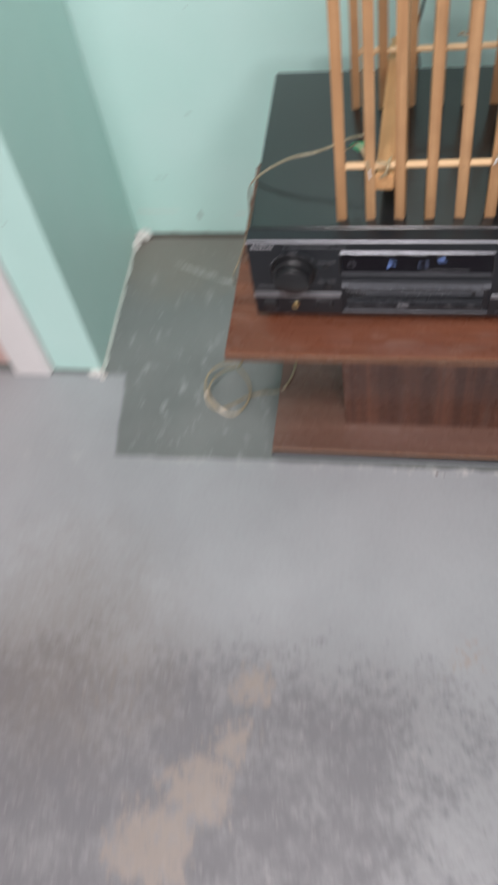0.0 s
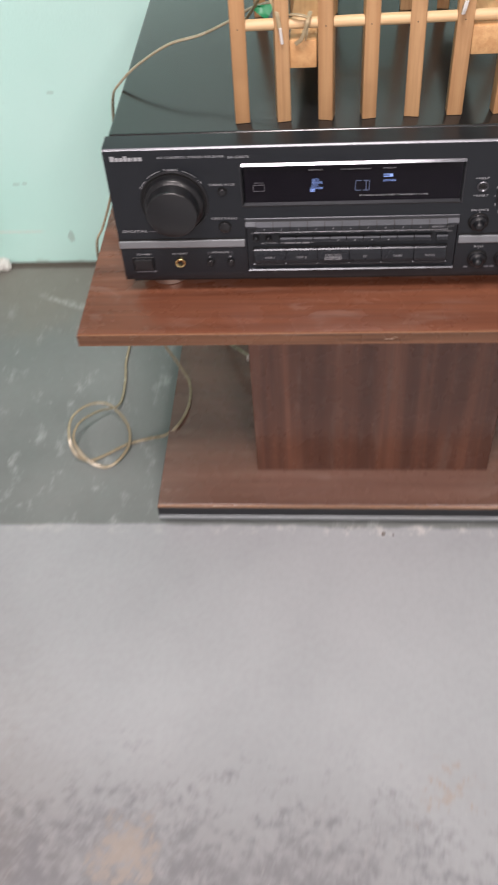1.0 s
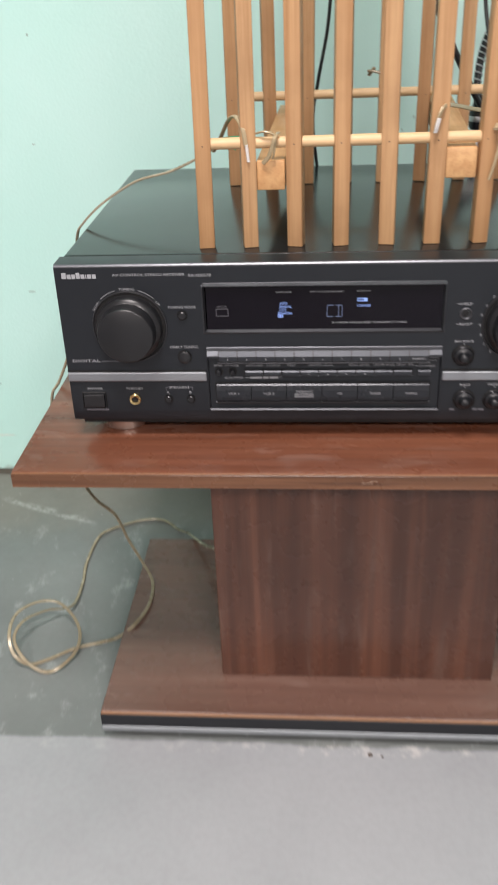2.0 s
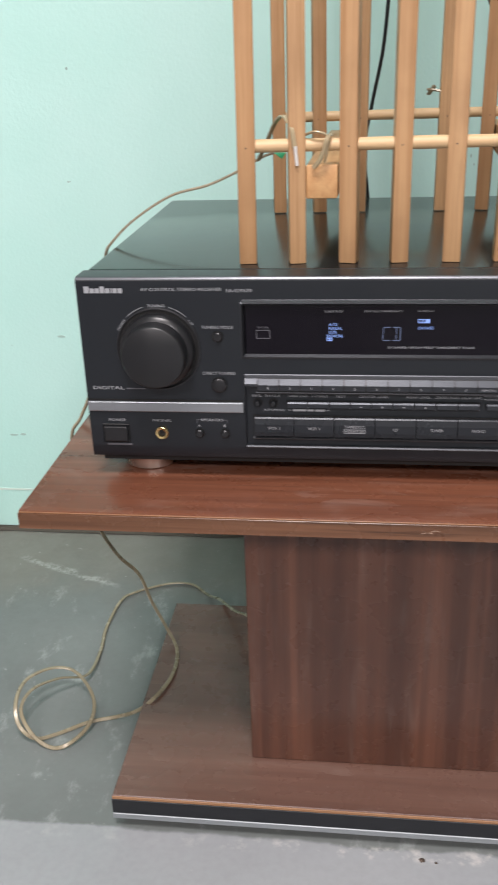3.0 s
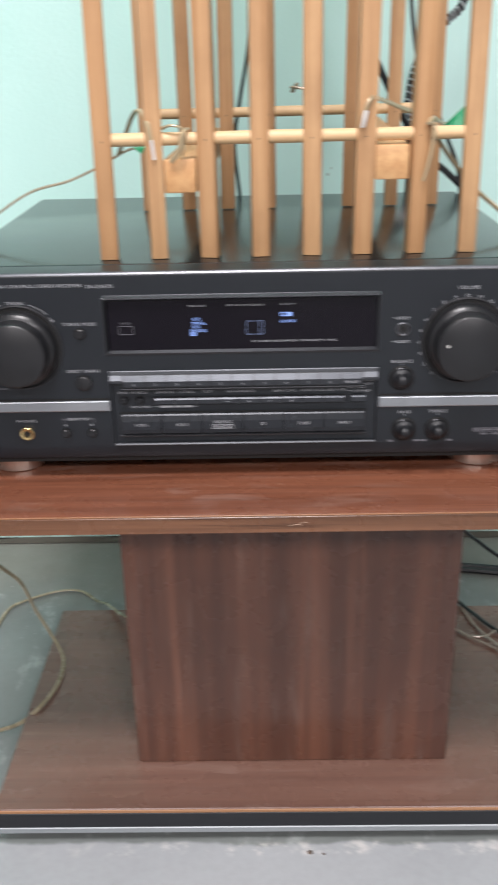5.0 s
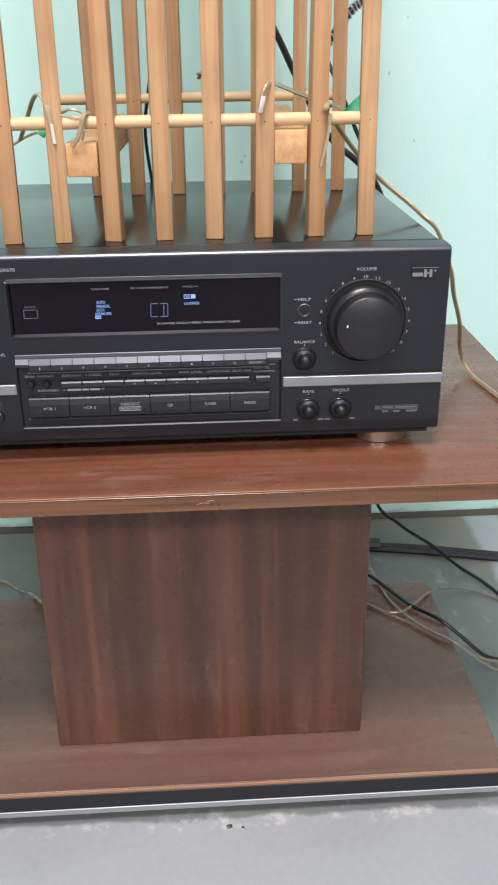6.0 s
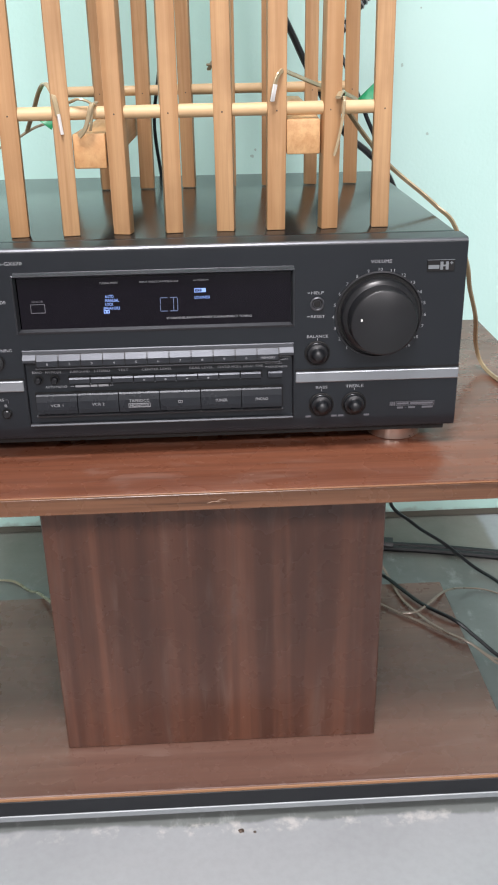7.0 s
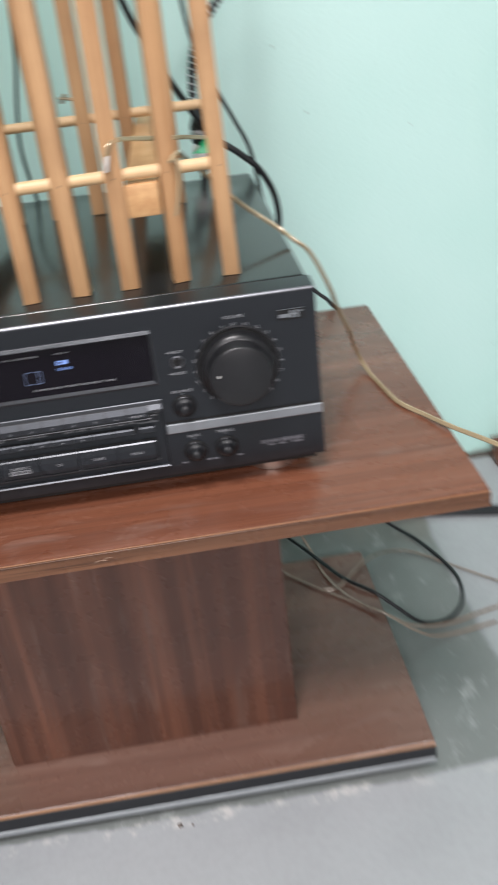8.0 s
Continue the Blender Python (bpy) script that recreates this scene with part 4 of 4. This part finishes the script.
def slat_rack():
    t = thing("slatted_rack", (0.035, 0.15, RACK_Z), "natural wood slatted rack with dowels, standing on the receiver", "rack")
    rnd = random.Random(5)
    for row, y, yaw in ((FRONT, 0.0455, 0.02), (BACK, 0.2620, 0.02)):
        for i, x in enumerate(row):
            yy = y + (x - 0.03) * yaw
            w, d = 0.0062 + rnd.uniform(-0.0003, 0.0004), 0.0055
            bm = box(-w, w, -d, d, 0, SLAT_TALL, 0.0009, 2)
            bmesh.ops.subdivide_edges(bm, edges=[e for e in bm.edges if abs(e.verts[0].co.z - e.verts[1].co.z) > 0.2], cuts=6)
            lean_x, lean_y, bow = rnd.uniform(-0.008, 0.008), rnd.uniform(-0.004, 0.004), rnd.uniform(-0.0012, 0.0012)
            spin = Matrix.Rotation(rnd.uniform(-0.22, 0.22), 4, "Z")
            for v in bm.verts:
                h = v.co.z
                v.co = spin @ Vector((v.co.x, v.co.y, 0))
                v.co = Vector((x + v.co.x + lean_x * (h - 0.08) + bow * math.sin(h * 5), yy + v.co.y + lean_y * (h - 0.08), RACK_Z + h))
            s = part("slat", bm, SLAT, t, smooth=True)
            nails = bmesh.new()
            rz = 0.586 if y < 0.1 else 0.588
            for dz in (0.0,):
                face = yy - d - 0.0003 + lean_y * (rz - RACK_Z - 0.08)
                join(nails, lathe([(0, face - 0.0001), (0.0005, face), (0.0007, face + 0.0006)], x + rnd.uniform(-0.001, 0.001), rz, 10))
            part("nail", nails, STEEL, s)
    def rod(y, x0, x1, z, tilt):
        bm = bmesh.new()
        seg = 16
        rings = []
        for k in range(9):
            x = x0 + (x1 - x0) * k / 8
            rr = 0.0044 + 0.0002 * math.sin(k * 2.1)
            rings.append([bm.verts.new((x, y + (x - 0.03) * 0.02 + rr * math.cos(2 * math.pi * i / seg), z + tilt * (x - x0) + rr * math.sin(2 * math.pi * i / seg))) for i in range(seg)])
        for a, b in zip(rings, rings[1:]):
            for i in range(seg):
                bm.faces.new((a[i], a[(i + 1) % seg], b[(i + 1) % seg], b[i]))
        bm.faces.new(rings[0])
        bm.faces.new(rings[-1][::-1])
        bmesh.ops.recalc_face_normals(bm, faces=bm.faces[:])
        part("dowel", bm, DOWEL, t, "pale turned dowel", True)
    rod(0.0460, -0.0985, 0.1645, 0.5868, 0.001)
    rod(0.2625, -0.0935, 0.1775, 0.5900, 0.003)
    for x0, x1, z0, z1, sh in ((-0.0535, -0.0310, 0.5505, 0.5735, 0.006), (0.0935, 0.1170, 0.5570, 0.5802, 0.010)):
        bm = box(x0, x1, 0.0420, 0.3150, z0, z1, 0.0012, 2)
        for v in bm.verts:
            v.co.x += (v.co.y - 0.042) / 0.273 * sh * 1.3
        part("cross_beam", bm, BEAM, t, "square pine cross beam", True)


slat_rack()


# ---- cords and cables ----
def cord(name, runs, mat, label, category="cable", group="cables", r=0.0016, flat=1.7, sides=8):
    bm = bmesh.new()
    for pts in runs:
        tube(pts, r, flat, sides, bm=bm)
    ob = part(name, bm, mat, None, "", True)
    return tagged(ob, label, category, group)


# speaker wire: from the rack, over the receiver's edge, off the table, to a loose loop on the floor
w = cord("speaker_wire", [[(-0.070, 0.110, 0.578), (-0.089, 0.110, 0.573), (-0.108, 0.110, 0.563), (-0.134, 0.110, 0.552), (-0.165, 0.110, 0.544), (-0.197, 0.111, 0.525), (-0.2165, 0.112, 0.5075),
      (-0.2235, 0.115, 0.497), (-0.230, 0.126, 0.471), (-0.236, 0.128, 0.42), (-0.249, 0.120, 0.378), (-0.2595, 0.110, 0.3525), (-0.2665, 0.102, 0.340), (-0.272, 0.115, 0.300), (-0.270, 0.150, 0.225), (-0.264, 0.190, 0.163), (-0.250, 0.215, 0.124), (-0.239, 0.218, 0.087), (-0.224, 0.215, 0.055),
      (-0.208, 0.192, 0.0405), (-0.206, 0.148, 0.0400), (-0.219, 0.110, 0.0395), (-0.238, 0.112, 0.022), (-0.262, 0.122, 0.005), (-0.290, 0.113, 0.0035), (-0.319, 0.093, 0.0030), (-0.338, 0.082, 0.0060), (-0.354, 0.084, 0.0200), (-0.362, 0.102, 0.0340), (-0.363, 0.134, 0.0360), (-0.345, 0.159, 0.0340), (-0.321, 0.164, 0.0300), (-0.299, 0.148, 0.0220), (-0.287, 0.127, 0.0140), (-0.287, 0.101, 0.0090), (-0.302, 0.077, 0.0050), (-0.320, 0.074, 0.0030), (-0.341, 0.082, 0.0120), (-0.357, 0.100, 0.0260), (-0.354, 0.128, 0.0300), (-0.334, 0.156, 0.0240), (-0.311, 0.182, 0.0100), (-0.311, 0.236, 0.0030), (-0.316, 0.280, 0.0030), (-0.313, 0.338, 0.0030), (-0.299, 0.360, 0.0030),
      (-0.258, 0.384, 0.0030), (-0.227, 0.384, 0.0030), (-0.202, 0.360, 0.0035), (-0.178, 0.306, 0.0340), (-0.152, 0.258, 0.0510), (-0.136, 0.225, 0.0700), (-0.1235, 0.203, 0.0800), (-0.1165, 0.190, 0.0800)]],
     WIRE_GREY, "clear aged speaker wire looped loosely on the floor", "wire", "speaker wires", 0.0015, 1.4)

cord("speaker_wire", [[(0.128, 0.036, 0.594), (0.133, 0.050, 0.597), (0.140, 0.080, 0.585), (0.158, 0.100, 0.563), (0.179, 0.104, 0.540), (0.205, 0.100, 0.519), (0.2165, 0.095, 0.509), (0.2290, 0.093, 0.497), (0.2435, 0.098, 0.465), (0.252, 0.112, 0.440), (0.2645, 0.130, 0.410), (0.277, 0.163, 0.376), (0.2845, 0.170, 0.3570), (0.2885, 0.155, 0.3505), (0.293, 0.125, 0.3502),
      (0.299, 0.092, 0.3502), (0.315, 0.060, 0.3508), (0.329, 0.030, 0.353), (0.360, -0.022, 0.354), (0.400, -0.060, 0.33), (0.445, -0.060, 0.25), (0.485, -0.01, 0.12), (0.505, 0.06, 0.02), (0.53, 0.13, 0.004), (0.60, 0.20, 0.003)]],
     WIRE, "clear speaker wire running over the receiver and table edge", "wire", "speaker wires", 0.0015, 1.35)

cord("hook_wire", [[(-0.092, 0.090, 0.572), (-0.084, 0.078, 0.586), (-0.0765, 0.066, 0.600), (-0.0695, 0.052, 0.6055), (-0.0630, 0.0385, 0.599), (-0.0605, 0.0365, 0.586)]],
     WIRE, "white-tipped wire hooked over a rack slat", "wire", "speaker wires", 0.0014, 1.3)
# short tied ends on the front dowel
cord("wire_tie", [[(-0.036, 0.050, 0.593), (-0.038, 0.036, 0.592), (-0.0405, 0.0355, 0.584), (-0.0435, 0.0368, 0.577), (-0.0480, 0.0395, 0.572)], [(-0.054, 0.044, 0.5935), (-0.046, 0.038, 0.596), (-0.038, 0.0385, 0.5925), (-0.0385, 0.0365, 0.583), (-0.0400, 0.0385, 0.576)]],
     WIRE, "wire tie knotted round the pale dowel", "wire", "wire ties", 0.0012, 1.4)
cord("wire_tie", [[(0.131, 0.052, 0.592), (0.1325, 0.038, 0.5935), (0.1315, 0.0375, 0.580), (0.129, 0.0380, 0.566), (0.1265, 0.0385, 0.556)]],
     WIRE, "wire tie knotted round the pale dowel", "wire", "wire ties", 0.0008, 1.3)
cord("hook_wire", [[(0.083, 0.038, 0.592), (0.085, 0.036, 0.603), (0.090, 0.040, 0.611), (0.100, 0.060, 0.608), (0.120, 0.090, 0.600), (0.145, 0.12, 0.592), (0.17, 0.16, 0.58)]],
     WIRE, "white-tipped wire hooked over a rack slat", "wire", "speaker wires", 0.0012, 1.4)
cord("wire_tie", [[(0.0435, 0.2645, 0.6065), (0.0455, 0.2610, 0.6100), (0.0480, 0.2590, 0.6135)], [(0.0425, 0.2620, 0.6105), (0.0460, 0.2600, 0.6105), (0.0540, 0.2580, 0.6090)]], WIRE_GREY, "knotted wire round a rear slat", "wire", "wire ties", 0.0017, 1.2)
# white plastic sheath ends of the two hooked wires
cord("wire_tip", [[(0.0835, 0.0365, 0.5925), (0.0842, 0.0352, 0.597), (0.0855, 0.0352, 0.603)]], TIP, "white sheathed wire end", "wire tip", "wire tips", 0.0013, 1.3)
cord("wire_tip", [[(-0.0592, 0.0372, 0.5740), (-0.0598, 0.0370, 0.5800), (-0.0604, 0.0368, 0.5870)]], TIP, "white sheathed wire end", "wire tip", "wire tips", 0.0016, 1.3)


def tape(at, spans, label):
    """A folded flag of tape: a thin bent three-cornered sheet."""
    bm = bmesh.new()
    a, b, c = (Vector(at) + Vector(s) for s in spans)
    rows = []
    for i in range(6):
        u = i / 5
        p, q = a.lerp(b, u), a.lerp(c, u)
        rows.append([p.lerp(q, k / 3) + Vector((0, 0.003 * math.sin(u * 2.4 + k), 0)) for k in range(4)])
    vs = [[bm.verts.new(p) for p in row] for row in rows[1:]]
    tip = bm.verts.new(a)
    for k in range(3):
        bm.faces.new((tip, vs[0][k], vs[0][k + 1]))
    for r0, r1 in zip(vs, vs[1:]):
        for k in range(3):
            bm.faces.new((r0[k], r1[k], r1[k + 1], r0[k + 1]))
    out = bmesh.ops.extrude_face_region(bm, geom=bm.faces[:])
    bmesh.ops.translate(bm, vec=(0, 0.0007, 0), verts=[v for v in out["geom"] if isinstance(v, bmesh.types.BMVert)])
    bmesh.ops.recalc_face_normals(bm, faces=bm.faces[:])
    tagged(part("green_tape", bm, TAPE_GREEN, None, "", True), label, "tape", "green tape flags")


tape((0.1465, 0.098, 0.5840), ((0, 0, 0), (0.022, 0, 0.020), (0.024, 0.002, -0.002)), "green tape flag folded round the speaker wire")
tape((-0.0865, 0.086, 0.5835), ((0, 0, 0), (0.020, 0, 0.001), (0.013, 0.002, -0.0105)), "green tape flag folded round the speaker wire")

# black leads behind the receiver and rack
cord("black_lead", [[(0.012, 0.345, 0.95), (0.010, 0.345, 0.74), (0.007, 0.340, 0.681), (0.003, 0.340, 0.640), (-0.006, 0.340, 0.594), (-0.012, 0.352, 0.550), (-0.006, 0.360, 0.48), (0.0, 0.362, 0.36), (0.01, 0.37, 0.20), (0.02, 0.40, 0.008)]], CABLE_BLACK, "thin black lead hanging behind the receiver", r=0.0018, flat=1.0)
cord("black_lead", [[(0.06, 0.43, 0.95), (0.095, 0.385, 0.73), (0.112, 0.365, 0.668), (0.130, 0.360, 0.630), (0.146, 0.355, 0.598), (0.178, 0.358, 0.546), (0.206, 0.358, 0.522), (0.226, 0.358, 0.502), (0.240, 0.358, 0.470), (0.240, 0.360, 0.430), (0.225, 0.364, 0.360), (0.19, 0.375, 0.27), (0.14, 0.41, 0.12), (0.10, 0.44, 0.012)]], CABLE_BLACK, "thick black power lead behind the receiver", r=0.0034, flat=1.0)
cord("black_lead", [[(0.160, 0.400, 0.75), (0.170, 0.370, 0.64), (0.188, 0.352, 0.590), (0.204, 0.358, 0.556), (0.218, 0.358, 0.522), (0.228, 0.358, 0.46), (0.252, 0.347, 0.395), (0.274, 0.342, 0.366), (0.288, 0.336, 0.3525), (0.296, 0.338, 0.325), (0.270, 0.350, 0.22), (0.250, 0.366, 0.115), (0.285, 0.380, 0.067), (0.329, 0.380, 0.034), (0.364, 0.366, 0.008), (0.386, 0.336, 0.004), (0.405, 0.285, 0.004), (0.412, 0.245, 0.004), (0.402, 0.205, 0.004), (0.375, 0.180, 0.004), (0.345, 0.180, 0.007), (0.318, 0.192, 0.026), (0.296, 0.206, 0.0405), (0.268, 0.237, 0.0415), (0.249, 0.272, 0.0415), (0.236, 0.300, 0.040), (0.215, 0.385, 0.010), (0.19, 0.42, 0.006)]], CABLE_BLACK, "black lead bending down beside the receiver", r=0.0022, flat=1.0)


def coiled_lead():
    """Black hose wound with bright steel wire, with a metal plug at its end."""
    line = [(0.238, 0.415, 0.74), (0.220, 0.400, 0.682), (0.205, 0.398, 0.666), (0.190, 0.396, 0.648), (0.176, 0.392, 0.628), (0.169, 0.388, 0.604), (0.166, 0.380, 0.575), (0.168, 0.372, 0.556)]
    t = thing("coiled_lead", (0.168, 0.372, 0.53), "black lead wound with bright steel coil, ending in a plug", "cable", "cables")
    part("core", tube(line, 0.0040, 1.0, 10, 8), CABLE_BLACK, t, "black core", True)
    pts = smooth_line(line, 26)
    coil = []
    for i, q in enumerate(pts):
        a = i * 1.05
        way = (pts[min(i + 1, len(pts) - 1)] - pts[max(i - 1, 0)]).normalized()
        s = way.cross(Vector((0, 1, 0))).normalized()
        u = s.cross(way)
        coil.append(q + (s * math.cos(a) + u * math.sin(a)) * 0.0046)
    part("coil", tube(coil[:-14], 0.0010, 1.0, 6, 0), BRIGHT_TRIM, t, "bright steel coil", True)
    part("plug", spun([(0.0080, 0.5160), (0.0088, 0.519), (0.0088, 0.531), (0.0072, 0.534)], 0.168, 0.372, 20), TRIM_WHITE, t, "white plug collar", True)
    part("plug_body", spun([(0.0075, 0.5345), (0.0092, 0.538), (0.0092, 0.552), (0.0060, 0.560), (0.0044, 0.570)], 0.168, 0.372, 20), CABLE_BLACK, t, "black plug body", True)
    part("plug_ring", spun([(0.0094, 0.5430), (0.0098, 0.5440), (0.0098, 0.5475), (0.0094, 0.5485)], 0.168, 0.372, 20), BRIGHT_TRIM, t, "bright metal ring", True)
    part("plug_tail", tube([(0.168, 0.372, 0.520), (0.168, 0.366, 0.512), (0.166, 0.358, 0.48), (0.165, 0.358, 0.44), (0.165, 0.350, 0.42)], 0.0036, 1.0, 10), CABLE_BLACK, t, "", True)


coiled_lead()

# floor leads beside and behind the pedestal
cord("black_lead", [[(0.10, 0.455, 0.006), (0.18, 0.445, 0.006), (0.240, 0.437, 0.006), (0.265, 0.432, 0.006), (0.325, 0.421, 0.006), (0.440, 0.392, 0.006), (0.60, 0.36, 0.006), (0.90, 0.33, 0.006)], [(0.240, 0.430, 0.005), (0.265, 0.424, 0.005), (0.325, 0.412, 0.005), (0.440, 0.383, 0.005), (0.60, 0.350, 0.005), (0.90, 0.318, 0.005)]], CABLE_BLACK, "pair of black power leads on the floor", r=0.0042, flat=1.0)
part_plug = cord("lead_splice", [[(0.243, 0.434, 0.010), (0.255, 0.431, 0.010), (0.272, 0.428, 0.010)]], CABLE_BLACK, "black taped splice on the floor leads", "cable", r=0.0075, flat=1.25)
cord("speaker_wire", [[(0.16, 0.32, 0.02), (0.185, 0.285, 0.041), (0.210, 0.256, 0.0400), (0.240, 0.224, 0.0400), (0.271, 0.194, 0.0400), (0.300, 0.168, 0.0395), (0.325, 0.164, 0.022), (0.352, 0.168, 0.010), (0.385, 0.175, 0.004), (0.45, 0.19, 0.003), (0.6, 0.20, 0.003)],
      [(0.225, 0.335, 0.06), (0.238, 0.305, 0.0425), (0.246, 0.256, 0.0400), (0.262, 0.210, 0.0425), (0.281, 0.183, 0.0425), (0.300, 0.164, 0.042), (0.33, 0.155, 0.02), (0.362, 0.156, 0.004), (0.43, 0.165, 0.003)],
      [(0.240, 0.222, 0.0425), (0.260, 0.226, 0.0420), (0.293, 0.260, 0.0400), (0.318, 0.296, 0.022), (0.345, 0.320, 0.006), (0.372, 0.316, 0.003), (0.41, 0.28, 0.003), (0.47, 0.22, 0.003)]],
     WIRE_DULL, "tangled beige speaker wire on base and floor", "wire", "speaker wires", 0.0011, 1.6)


def wood_offcut(x0, x1, y0, y1, high):
    bm = box(x0, x1, y0, y1, 0.0008, high, 0.002, 2)
    for v in bm.verts:
        v.co.y += 0.04 * (v.co.x - x0)
    tagged(part("wood_offcut", bm, WALNUT_X, None, "", True), "short reddish-brown wooden offcut lying by the wall", "wood offcut")


wood_offcut(0.549, 0.69, 0.478, 0.512, 0.036)


# ---- grit on the floor ----
def pebble(x, y, r, seed):
    bm = bmesh.new()
    bmesh.ops.create_icosphere(bm, subdivisions=2, radius=1)
    for v in bm.verts:
        k = r * (1 + 0.4 * noise.noise(v.co * 1.5 + Vector((seed, seed, 0))))
        v.co = Vector((x + v.co.x * k, y + v.co.y * k * 0.8, max(0.0003, r * 0.35 + v.co.z * k * 0.6)))
    return tagged(part("grit", bm, STEEL), "small dark crumb of grit on the floor", "grit", "floor grit")


pebble(0.048, -0.0315, 0.0026, 1)
pebble(0.060, -0.0330, 0.0014, 2)
